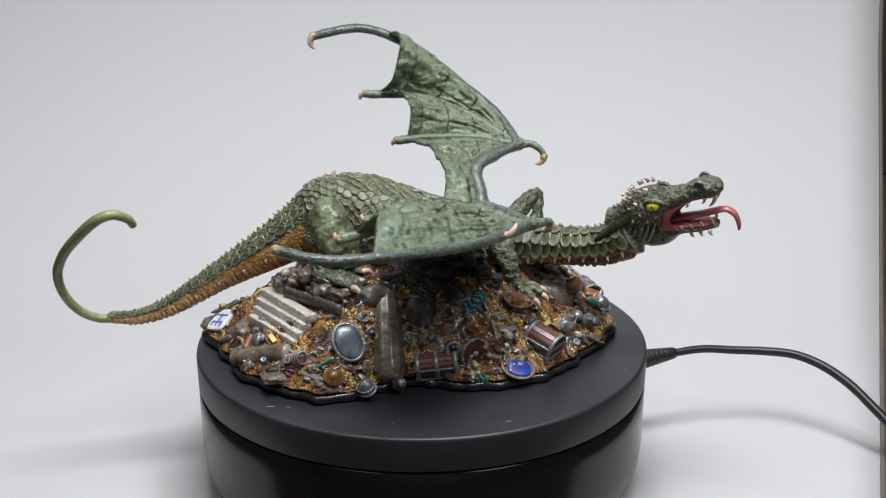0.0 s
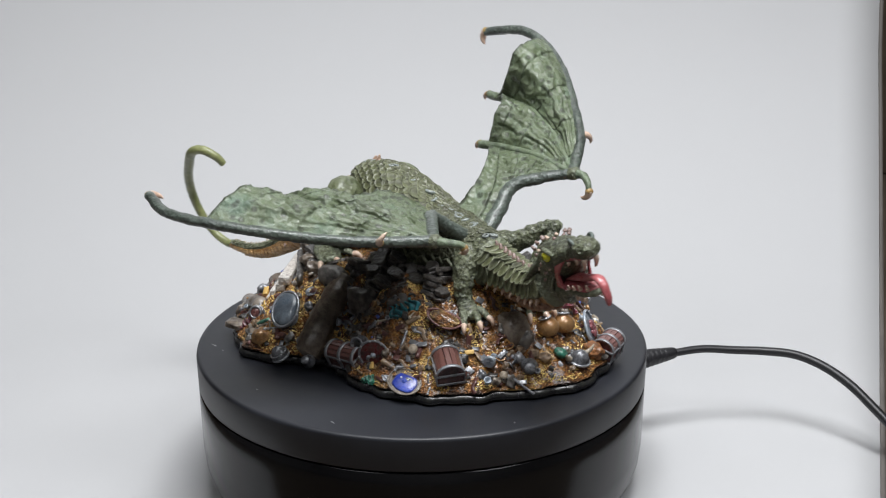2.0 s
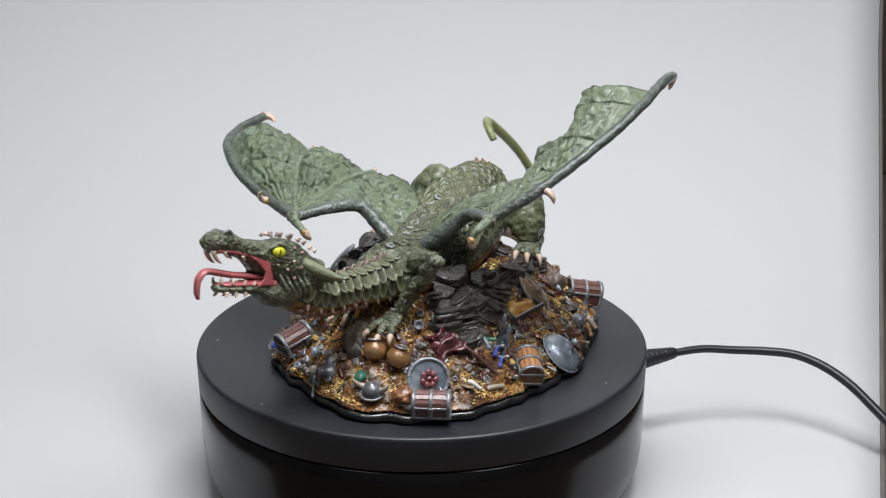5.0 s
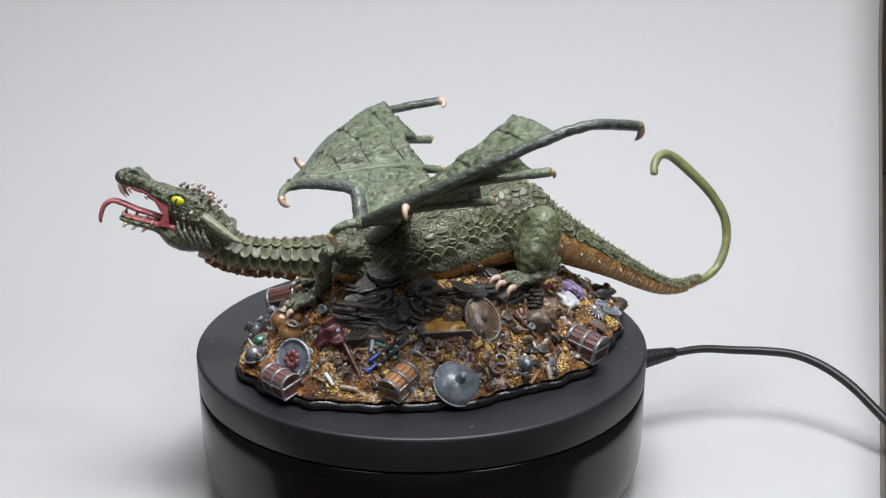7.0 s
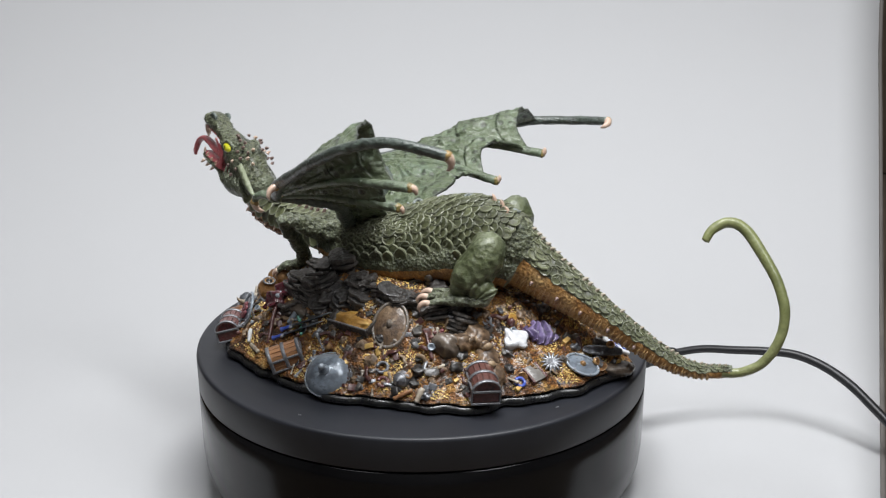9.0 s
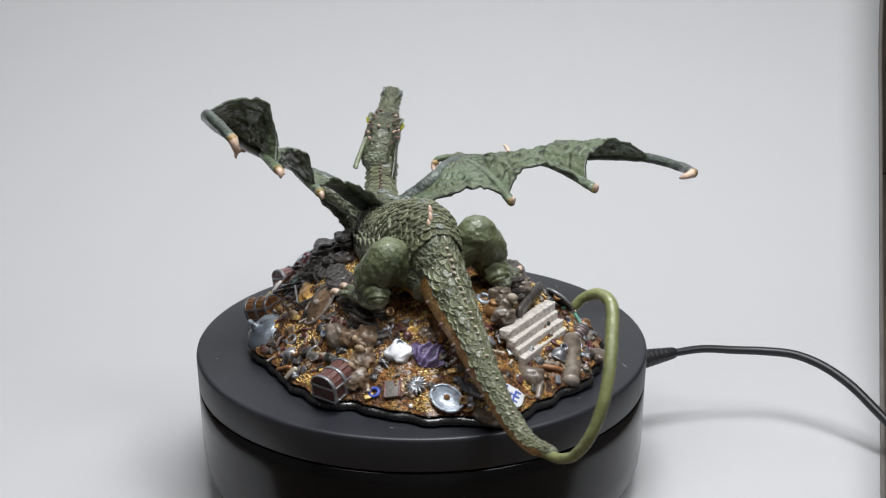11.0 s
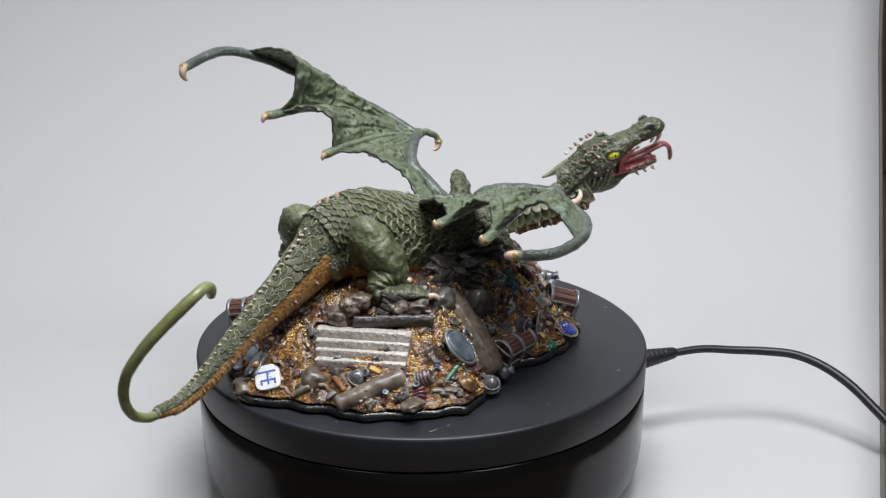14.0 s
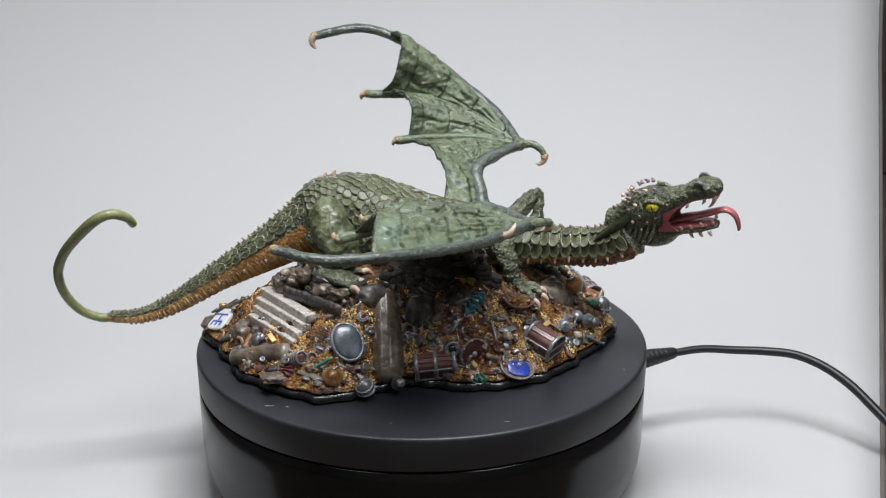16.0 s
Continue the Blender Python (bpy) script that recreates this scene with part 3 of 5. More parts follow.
def build_head(parent):
    head = thing("head", "", "")
    head.parent = parent
    fore, side, o = Vector((0.9, -0.436, 0)), Vector((0.427, 0.882, 0.2)), Vector((99.0, -22.0, 72.6))
    top = fore.cross(side)
    m = Matrix(((fore.x, side.x, top.x, o.x), (fore.y, side.y, top.y, o.y), (fore.z, side.z, top.z, o.z), (0, 0, 0, 1)))

    def lofted(rows, n=34, around=22, rough=0.3, ring=None, split=None):
        return moved(tube([(h, 0, z, w, t) for h, z, w, t in rows], n, around, rough=rough, grain=2.2, ring=ring, split=split), m)

    def brow(a, s):
        return 1 + 0.16 * max(0, math.sin(abs(a if a < math.pi else 2 * math.pi - a) * 1.6)) * (1 if 0.2 < s < 0.55 else 0.3)

    part("skull", lofted([(-21, -15, 5.5, 6), (-15, -13.2, 6.8, 7.2), (-8, -8.8, 7.6, 9.2), (-2, -5.2, 7.6, 9.0), (4, -2, 6.8, 6.6), (9, 1.6, 5.4, 4.4), (14, 4.4, 4.8, 3.8), (18.5, 7.0, 5.0, 4.3), (23, 8.4, 5.0, 4.1), (26.0, 8.2, 4.0, 3.2), (27.6, 7.8, 2.2, 1.8)], 64, 40, 0.7, brow), GREEN, head, "wrinkled green skull and snout")
    part("lower_jaw", lofted([(-8, -16, 6.8, 6.5), (-1, -16.5, 7, 6.2), (4, -15.8, 6.5, 4.6), (9, -13, 5.6, 2.6), (15, -11.4, 5.0, 1.9), (21, -10, 4.3, 1.7), (26, -8.4, 2.8, 1.4)], 32, 20, 0.4), GREEN, head, "green lower jaw")
    part("palate", lofted([(2, -5.5, 6.0, 4), (7, -1.8, 5.2, 2.2), (12, 1.2, 4.4, 1.5), (18, 3.8, 4.3, 1.3), (24, 5.4, 3.8, 1.2)], 22, 16, 0.25), MOUTH, head, "pink ridged palate")
    part("mouth_floor", lofted([(2, -12.5, 5.6, 2.6), (8, -11, 5.2, 1.7), (15, -9.7, 4.7, 1.3), (22, -8.3, 3.8, 1.2), (25, -7.4, 2.4, 1.0)], 22, 16, 0.25), MOUTH, head, "pink gum of the lower jaw")
    part("throat", lofted([(-4, -8, 5.5, 5), (2, -8.5, 5.6, 5), (4.5, -8.7, 5.2, 4.2), (5.2, -8.8, 3, 2.5)], 14, 16, 0.3), THROAT, head, "dark red throat")
    # cheek webs at the corners of the mouth
    for q in (-1, 1):
        web = []
        for i in range(9):
            s = i / 8
            a, b = np.array((13.5 - 9 * s, 5.3 * q + 0.8 * q * s, 1.8 - 5.0 * s)), np.array((11 - 6.5 * s, 5.3 * q + 0.8 * q * s, -11.2 - 0.6 * s))
            mid = np.array((4.6, 6.4 * q, -7))
            web.append([a, a * 0.55 + mid * 0.45, mid * 0.72 + (a + b) * 0.14, b * 0.55 + mid * 0.45, b])
        v = [p + np.array((0, d * q, 0)) for d in (0, 0.7) for r in web for p in r]
        f = []
        for d in (0, 45):
            for i in range(8):
                for j in range(4):
                    k = d + i * 5 + j
                    f.append((k, k + 1, k + 6, k + 5))
        for j in range(4):
            f += [(j, j + 1, 46 + j, 45 + j)]
        part("cheek", moved((v, f), m), MOUTH, head, "red skin at the mouth's corner")
    # the curling tongue
    part("tongue", moved(tube([(4, 0, -10.2, 3.2, 1.3), (12, 0, -7.2, 3.0, 1.3), (19, 0, -5.0, 2.6, 1.3), (25, 0, -2.6, 2.3, 1.3), (29.5, 0.3, -1.4, 2.1, 1.2), (33, 0.6, -3.6, 1.9, 1.1), (34.6, 0.8, -8, 1.5, 0.9), (34.6, 0.8, -10.6, 0.8, 0.6)], 40, 12, rough=0.12), m), MOUTH, head, "glossy pink curling tongue")
    # eyes, nostrils
    for q in (-1, 1):
        part("eye", moved(moved(stone(2.9, 1.7, 2.15, 0.0), pose(0.4, 7.7 * q, -0.4, -8 * q, -18, 0)), m), EYEBALL, head, "bright yellow eye")
        part("pupil", moved(moved(stone(0.36, 0.5, 1.4, 0.0), pose(0.8, 9.05 * q, -0.5, -8 * q, -18, 0)), m), PUPIL, head, "black slit pupil")
        lid = [(-4.2, 6.6 * q, -1.4, 0.6), (-2.4, 7.6 * q, 1.6, 0.8), (0.6, 7.9 * q, 2.6, 0.9), (3.4, 7.2 * q, 2.0, 0.8), (5.2, 6.0 * q, 0.6, 0.5)]
        part("eyelid", moved(tube(lid, 18, 9, rough=0.2), m), GREEN, head)
        lid = [(-4.2, 6.6 * q, -1.4, 0.6), (-1.6, 7.4 * q, -3.6, 0.7), (1.6, 7.4 * q, -3.0, 0.7), (5.2, 6.1 * q, 0.4, 0.5)]
        part("eyelid", moved(tube(lid, 16, 9, rough=0.2), m), GREEN, head)
        ringed = [(19.4 + 1.9 * math.cos(a), 3.8 * q + 0.5 * q * math.sin(a), 10.2 + 1.7 * math.sin(a), 0.75) for a in np.linspace(0, 2 * math.pi, 9)]
        part("nostril", moved(joined(tube(ringed, 24, 8), moved(stone(1.5, 0.8, 1.3, 0.0), pose(19.4, 3.9 * q, 10.2))), m), FINGER, head, "raised dark nostril")
        # swept-back ear fin
        fin_v, fin_f = [], []
        for i in range(12):
            s = i / 11
            x, z = -9 - 17.5 * s, -6.5 - 14 * s + (3 * s * s if q > 0 else 0)
            y = q * (7.5 + 3.6 * s - 1.5 * s * s)
            half = 3.2 * (1 - s) ** 0.6 * (0.5 + 1.3 * s * (1 - s) * 2) + 0.5
            fin_v += [(x, y - 0.7 * q, z + half), (x + 0.4, y + 0.8 * q, z), (x, y - 0.7 * q, z - half), (x, y - 1.6 * q, z)]
        for i in range(11):
            for j in range(4):
                fin_f.append((i * 4 + j, i * 4 + (j + 1) % 4, i * 4 + 4 + (j + 1) % 4, i * 4 + 4 + j))
        fin_f += [(0, 1, 2, 3), (44, 45, 46, 47)]
        part("ear_fin", moved((fin_v, fin_f), m), SMOOTH_GREEN, head, "curled green ear fin")
    # fangs and small teeth
    for q in (-1, 1):
        for h, y, z, way, length, r in ((25.5, 2.4, 5.8, (0.05, 0, -1), 6.4, 1.0), (21.5, 3.7, 4.6, (0.1, 0, -1), 3.0, 0.7), (14.5, 4.5, 1.2, (0, 0, -1), 2.0, 0.6),
                                        (24.5, 2.6, -7.2, (0.3, 0.3 * q, 1), 2.6, 0.7), (20.5, 3.8, -8.2, (0, 0.4 * q, 1), 2.2, 0.65), (16, 4.4, -9.6, (0, 0.4 * q, 1), 2.0, 0.6), (12, 4.9, -10.6, (0, 0.3 * q, 1), 1.8, 0.6)):
            part("tooth", moved(hook((h, y * q, z), way, (-0.5, 0, way[2] * 0.3), length, r, 7), m), CLAW, head, "ivory tooth")
        for h, z in ((23.5, -10.6), (19.5, -11.6), (15.5, -12.6)):
            part("chin_spike", moved(hook((h, 3.4 * q, z), (0.2, 0.5 * q, -1), (0.6, 0, 0), 2.4, 0.8, 6), m), CLAW, head)
    # crown of small horns
    rng = random.Random(4)
    for q in (-1, 1):
        for h, y, z, length in ((-3, 4.5, 5.0, 4.0), (-5.5, 5.5, 4.0, 4.6), (-8, 4.4, 3.4, 3.4), (-9.5, 6.6, 1.4, 4.2), (-12.5, 5.4, -0.4, 4.0), (-14, 6.6, -2.6, 4.4), (-17, 5.4, -4.4, 3.2), (-7, 7.4, -0.8, 2.6), (-10, 7.6, -3.4, 2.6), (-5, 8.2, -5.5, 2.2), (-2, 8, -8, 1.9), (-8, 8, -8.6, 2.2), (-4.5, 7.8, -12, 2.0), (1.5, 7.2, -5.4, 1.8), (0, 3.0, 5.4, 2.6), (-12, 2.4, 1.2, 3.0), (-11.5, 7, -10, 2.4)):
            part("horn", moved(hook((h, y * q, z), (rng.uniform(-0.7, 0), q * rng.uniform(0.2, 0.8), rng.uniform(0.3, 1)), (-0.8, 0, 0.2), length * 0.5, 0.8, 6), m), CLAW if rng.random() < 0.22 else HORN, head)
    # wrinkled cheek plates behind the mouth and throat rolls
    for q in (-1, 1):
        for i in range(5):
            part("fold", moved(tube([(1 - 2.6 * i, 6.6 * q, -9 - i * 0.4, 0.4), (0 - 2.6 * i, 7.4 * q, -13 - 0.5 * i, 0.75), (-2.5 - 2.4 * i, 6.0 * q, -18 - 0.2 * i, 0.8), (-4 - 2.2 * i, 3.4 * q, -21, 0.5)], 16, 8, rough=0.3), m), GREEN, head)
    return head


def build_leg(parent, name, upper, foot, toes, label, shin=()):
    leg = thing(name, label, "")
    leg.parent = parent
    hind = name == "hind_leg"
    part("thigh", tube(upper, 56, 36, up=(0.3, 0, 1), rough=1.3 if hind else 1.3, grain=5 if hind else 3, ring=(lambda a, q: 1 + 0.035 * math.sin(q * 46 + 2.2 * math.sin(a + 1)) * max(0.0, q - 0.35) * 2) if hind else None), SMOOTH_GREEN if hind else GREEN, leg, "muscled green limb")
    if shin:
        part("shin", tube(shin, 48, 28, up=(0.3, 0, 1), rough=1.0, grain=4, ring=lambda a, q: 1 + 0.06 * math.sin(q * 38 + 2.5 * math.sin(a))), SMOOTH_GREEN, leg, "folded creased shin")
    part("foot", tube(foot, 26, 20, rough=1.2, grain=2.6), GREEN, leg, "wrinkled green foot")
    for toe in toes:
        part("toe", tube([(*p, 1.9 - 0.35 * i, 1.7 - 0.3 * i) for i, p in enumerate(toe)], 14, 10, rough=0.4, grain=1.6), GREEN, leg)
        a, b = np.array(toe[-2], float), np.array(toe[-1], float)
        part("claw", hook(b, unit(b - a) + np.array((0, 0, 0.9 if hind else 0.5)), (0, 0, -1), 7.0 if hind else 4.6, 1.4 if hind else 1.25, 14, 2.7 if hind else 1.9), CLAW, leg, "pinkish bone-coloured claw")
    return leg


def build_dragon(model):
    plate = bpy.data.meshes.new("scale")
    v, f = scale_mesh()
    plate.from_pydata([tuple(c * MM for c in p) for p in v], [], f)
    plate.materials.append(SCALE)
    torso = part("torso", section_tube(TORSO, 110, 72, 0.7, 1.05, 0.9), [GREEN, BELLY], model, "green scaly back with an orange belly")
    add_scales(torso, TORSO, 90, plate, 300, 4.2, 0.7, 1.85, 0.1, 0.93, 1.1, 0.3, 0.9, 0.9)
    neck = part("neck", section_tube(NECK, 60, 36, 0.4, 1.05), [GREEN, BELLY], model, "plated green neck with an orange throat")
    add_neck_plates(neck, plate)
    tail = part("tail", section_tube(TAIL, 90, 32, 0.35, 1.95), [GREEN, BELLY], model, "tapering scaly green tail with an orange underside")
    add_scales(tail, TAIL, 90, plate, 300, 4.2, 0.68, 1.0, 0.0, 0.99, 1.15, 0.1, 0.0, 0.35)
    part("tail_tip", tube(CURL, 80, 14, rough=0.15), TAIL_TIP, tail, "smooth yellow-green curled tail end")
    # belly bands
    for rows, body, first, last, count in ((TAIL, tail, 0.06, 0.9, 52), (NECK, neck, 0.1, 0.85, 22)):
        k = curve(np.array(rows, float), 100)
        t, s, u = frames(k[:, :3])
        for i in np.linspace(first * 99, last * 99, count).astype(int):
            c, w, h = k[i, :3], k[i, 3], k[i, 4]
            reach_ = 1.75 if body is tail else 1.25
            band = [(*(c + s[i] * w * 0.955 * math.sin(a) + u[i] * h * 0.955 * math.cos(a)), 0.75 - 0.6 * (abs(a - math.pi) / reach_) ** 4) for a in np.linspace(math.pi - reach_, math.pi + reach_, 11)]
            part("belly_band", tube(band, 14, 6), BELLY, body)
    # knobs and spikes down the back
    rng = random.Random(9)
    for rows, body, first, last, count, big in ((TORSO, torso, 0.1, 0.97, 19, 2.6), (NECK, neck, 0.08, 0.92, 14, 1.7), (TAIL, tail, 0.05, 0.98, 34, 1.7)):
        k = curve(np.array(rows, float), 120)
        t, s, u = frames(k[:, :3])
        for i in np.linspace(first * 119, last * 119, count).astype(int):
            c, w, h = k[i, :3], k[i, 3], k[i, 4]
            g = big * (0.35 + 0.65 * min(1, w / 8)) * rng.uniform(0.8, 1.15) * (0.72 if body is torso else 1.0)
            if body is torso:
                for q in (-1, 1):
                    if rng.random() < 0.42:
                        continue
                    p = c + u[i] * (h * 1.02) + s[i] * (q * 0.55 + rng.uniform(-0.5, 0.5)) + t[i] * rng.uniform(-1.2, 1.2)
                    k_ = g * rng.uniform(0.7, 1.25)
                    ring = tube([(k_ * 0.62 * math.cos(b), k_ * 0.62 * math.sin(b), 0.35 * k_, k_ * 0.3) for b in np.linspace(0, 2 * math.pi, 11)], 14, 7, rough=0.12, grain=1.0)
                    cup = lathe([(0, -k_), (k_ * 0.85, -k_), (k_ * 0.7, 0.25 * k_), (0, 0.12 * k_)], 12)
                    part("ridge_knob", moved(joined(ring, cup), Matrix.Translation(Vector(p)) @ pose(0, 0, 0, rng.uniform(-18, 18) + 14 * q, rng.uniform(-18, 18), 0)), RIDGE, body, "pale blue-grey ringed knob")
            else:
                part("ridge_spike", hook(c + u[i] * h, u[i] + s[i] * rng.uniform(-0.2, 0.2), -t[i] if body is neck else t[i], g * 1.7, g * 0.62, 6), HORN if body is neck else BONE, body)
    # rows of short spikes along the sides of the neck and the tail
    for rows, body, angle, first, last, count in ((NECK, neck, 2.15, 0.15, 0.9, 9), (NECK, neck, -2.15, 0.15, 0.9, 9), (TAIL, tail, 1.75, 0.08, 0.6, 6), (TAIL, tail, -1.75, 0.08, 0.6, 6)):
        k = curve(np.array(rows, float), 120)
        t, s, u = frames(k[:, :3])
        for i in np.linspace(first * 119, last * 119, count).astype(int):
            out = s[i] * math.sin(angle) + u[i] * math.cos(angle)
            p = k[i, :3] + s[i] * k[i, 3] * math.sin(angle) + u[i] * k[i, 4] * math.cos(angle)
            part("side_spike", hook(p, out, -u[i], 2.8 if body is neck else 1.6, 0.75, 6), CLAW if body is neck else HORN, body)
    for x, y, z in ((-42, 13, 71), (-45, 15, 69), (-38, 11.5, 72.5)):
        part("hip_spike", hook((x, y, z), (-0.2, 0, 1), (1, 0, 0), 3.4, 1.1), CLAW, torso)
    # lumpy brown skin under the throat
    k = curve(np.array(NECK, float), 60)
    for n, i in enumerate(np.linspace(24, 58, 13).astype(int)):
        for q in (-1, 1):
            part("throat_fold", moved(stone(2.3, 2.7, 2.1, 0.45, n * 1.7 + q, 3), pose(k[i, 0] + 0.8 * q, k[i, 1] + 2.0 * q, k[i, 2] - k[i, 4] * 0.94, 0, 0, -20)), BROWN_THROAT, neck, "brown throat fold")
    build_head(model)
    # wings
    build_wing("wing", model,
               [(45, 48, 76), (35.5, 63.7, 86.2), (21.5, 75.8, 96), (6.5, 86.8, 105.9), (-10.5, 94.8, 115), (-29, 98, 119.9), (-50.5, 96, 116.7)],
               [(45, 48, 76), (22, 61, 87), (0, 69, 93.5), (-25, 71, 94.5)], [(45, 48, 76), (25, 49.5, 79), (5, 50, 79), (-10.5, 49.2, 78)],
               [(45, 48, 76), (34, 40, 73.5), (25, 31, 69.5), (26, 22, 62), (28, 10, 53), (10, 11, 60)],
               [[(-15, 96.5, 118), (-10, 82, 120.5), (-9, 69.5, 117), (-13, 68, 102), (-20, 70.5, 94.5)], [(-20, 70.5, 94.5), (-9, 62, 97.5), (-4.5, 52.5, 91), (-6, 49.5, 78.3)], [(-6, 49.5, 78.3), (4, 38, 77.5), (11, 24, 71.5), (10, 11, 60)]],
               [(46, 48, 76), (51, 48, 76), (55, 46, 74), (56.5, 45, 71)],
               [((56.5, 45, 71), (0.1, -0.1, -1), (-1, 0, 0), 6.5, 1.7), ((34, 68, 87), (0.6, 0.8, 0.1), (0, 0.4, -1), 7, 1.6), ((-50.5, 96, 116.7), (-0.7, -0.1, -0.5), (0.2, -0.2, -1), 7.5, 2.0), ((-26, 71, 94.4), (-1, 0, 0), (0, 0, -1), 4, 1.6), ((-11, 49, 78), (-1, 0, 0), (0, 0, -1), 3.6, 1.5)],
               "raised green wing with dark fingers and bone claws")
    build_wing("wing", model,
               [(45, -38, 67), (32, -56, 68), (19, -74, 70.5), (4, -89, 73.5), (-15, -102, 76), (-36, -107.3, 77), (-53, -103.2, 79.4)],
               [(45, -38, 67), (22, -49, 72), (-4, -60, 75), (-32, -67.5, 71)], [(45, -38, 67), (24, -36, 70), (2, -34, 71), (-22.5, -32.6, 67)],
               [(45, -38, 67), (34, -28, 68.5), (24, -18, 67.5), (25, -8, 60), (28, 2, 53), (4, 6, 59)],
               [[(-18, -103, 76), (-17, -92, 84), (-16.5, -82, 86), (-19, -71, 80.5), (-27, -66, 72)], [(-27, -66, 72), (-16, -56, 79), (-12, -43, 76.5), (-17, -33, 68)], [(-17, -33, 68), (-10, -22, 71), (-9, -10, 69), (4, 6, 59)]],
               [(46, -38, 67), (50, -35, 66.5), (53, -31, 65.5), (54, -29, 63.5)],
               [((53.5, -29.5, 64), (0.2, 0.6, -0.7), (-0.6, 0.2, -0.6), 6, 1.7), ((34, -57, 68.5), (0.5, -0.8, 0.3), (0.3, -0.2, 0.3), 8, 1.6), ((-53, -103, 79.4), (-0.5, 0.6, 0), (0.1, 1, -0.3), 7.5, 2.0), ((-32, -67.5, 71), (-1, 0, 0.1), (0, 0, 1), 4, 1.6), ((-22.5, -32.6, 67), (-1, 0, 0), (0, 0, 1), 4, 1.5)],
               "lowered green wing with dark fingers and bone claws")
    # legs
    build_leg(model, "hind_leg", [(-32, 5, 44, 6.5, 6.5), (-37, -3, 53.5, 7, 7.2), (-40, -8, 61.6, 7.0, 7.2), (-38.5, -11.5, 57, 8.6, 8.2), (-34.5, -15, 50, 8.6, 8.0), (-31.5, -16.5, 44, 6.4, 6), (-30.5, -17, 41, 4, 4)],
              [(-44, -18, 39, 4, 3), (-38, -22, 39, 5.6, 3.2), (-31, -26, 38.4, 5.4, 2.6), (-27, -28, 37.8, 4, 2)],
              [[(-32, -19, 39.5), (-28, -18, 39.5), (-25, -17, 38.5)], [(-32, -25, 38.8), (-28.5, -26, 39), (-26.5, -26.5, 38)], [(-35, -27, 38.3), (-31, -31, 38.5), (-28.5, -33.5, 37.4)]], "bent green hind leg resting on the rocks",
              [(-29, -16, 46, 4.5, 4.5), (-34, -17.5, 46, 5.6, 5.4), (-40, -17, 43.5, 5.6, 5.2), (-43, -18, 40, 4.2, 4)])
    build_leg(model, "hind_leg", [(-33, 19, 44, 6.5, 6.5), (-39, 26.5, 52.5, 7, 7), (-42.5, 31.2, 59.2, 7.0, 7.0), (-41, 33.5, 54.5, 8.6, 8.2), (-37, 36, 48, 8.4, 7.8), (-34, 37, 42.5, 6.2, 5.8), (-33, 37, 40, 4, 4)],
              [(-45, 37, 39, 4, 3), (-38, 38, 38.8, 5.4, 3.2), (-29, 39.5, 38.4, 5.2, 2.6), (-24, 40, 38, 4, 2)],
              [[(-28, 36, 39), (-23, 36.5, 39.5), (-20, 37, 38.8)], [(-28, 39.5, 38.8), (-23, 41, 39.2), (-20, 42, 38.3)], [(-30, 42, 38), (-26, 44.5, 38.3), (-22.5, 46.5, 37.4)]], "bent green hind leg resting on the rocks",
              [(-32, 36, 45, 4.5, 4.5), (-37, 37.5, 45.5, 5.4, 5.2), (-43, 37, 43, 5.4, 5), (-45.5, 37, 40, 4, 3.8)])
    build_leg(model, "foreleg", [(30, 0, 50, 7, 7), (34, -7, 47, 5.6, 5.8), (37, -12, 42, 4.4, 4.6), (39, -14, 36, 3.6, 3.6), (41, -15, 32, 3.4, 3.2)],
              [(39, -13.5, 32, 3.4, 2.6), (43, -15.5, 30.5, 4.4, 2.6), (47, -17, 29, 3.4, 2)],
              [[(44, -12.5, 30.5), (48, -12.5, 30.5), (51.5, -12.5, 28.5)], [(45, -15.5, 30), (49, -17, 30), (52, -18.5, 27.8)], [(43, -18.5, 30), (46, -21.5, 29.8), (48.5, -24, 27.5)]], "folded green foreleg with splayed toes")
    build_leg(model, "foreleg", [(32, 9, 49, 7, 7), (41, 17, 52, 4.4, 4.6), (48.5, 24.5, 57, 3.5, 3.5), (52.5, 27.8, 58.5, 2.9, 2.6), (52, 22, 50, 2.8, 2.8), (50.5, 16, 42, 3.0, 3.0), (51, 12, 35, 3.2, 3.0)],
              [(52, 11, 34, 3, 2.4), (56, 10, 31.5, 4.2, 2.6), (60, 9, 29.5, 3.4, 2)],
              [[(57, 12, 31.5), (61, 12.5, 31), (64, 13, 28.5)], [(58, 9, 31), (62, 8.5, 30.5), (65, 8, 28)], [(56, 6.5, 31), (59, 4, 30.5), (61.5, 2, 28)]], "green foreleg with a raised elbow")


# ---- the hoard that the dragon lies on ----
RIM_ANGLES = (-180, -172, -160, -150, -140, -130, -122, -114, -108, -100, -92, -84, -74, -64, -54, -42, -30, -16, -4, 6, 16, 26, 36, 46, 56, 66, 76, 84, 97, 108, 118, 128, 138, 148, 158, 168, 174, 180)
RIM_REACH = (98, 90, 87, 88, 84, 82, 80, 72, 61, 53, 51, 54, 59, 63, 66, 70, 72, 75, 83, 88, 87, 87, 85, 81, 78, 76, 75, 77, 73, 76, 79, 83, 80, 84, 89, 91, 96, 98)


def reach(a):
    return float(np.interp((math.degrees(a) + 180) % 360 - 180, RIM_ANGLES, RIM_REACH)) - 0.1 + 0.6 * math.sin(a * 23) + 0.5 * math.sin(a * 41 + 1)


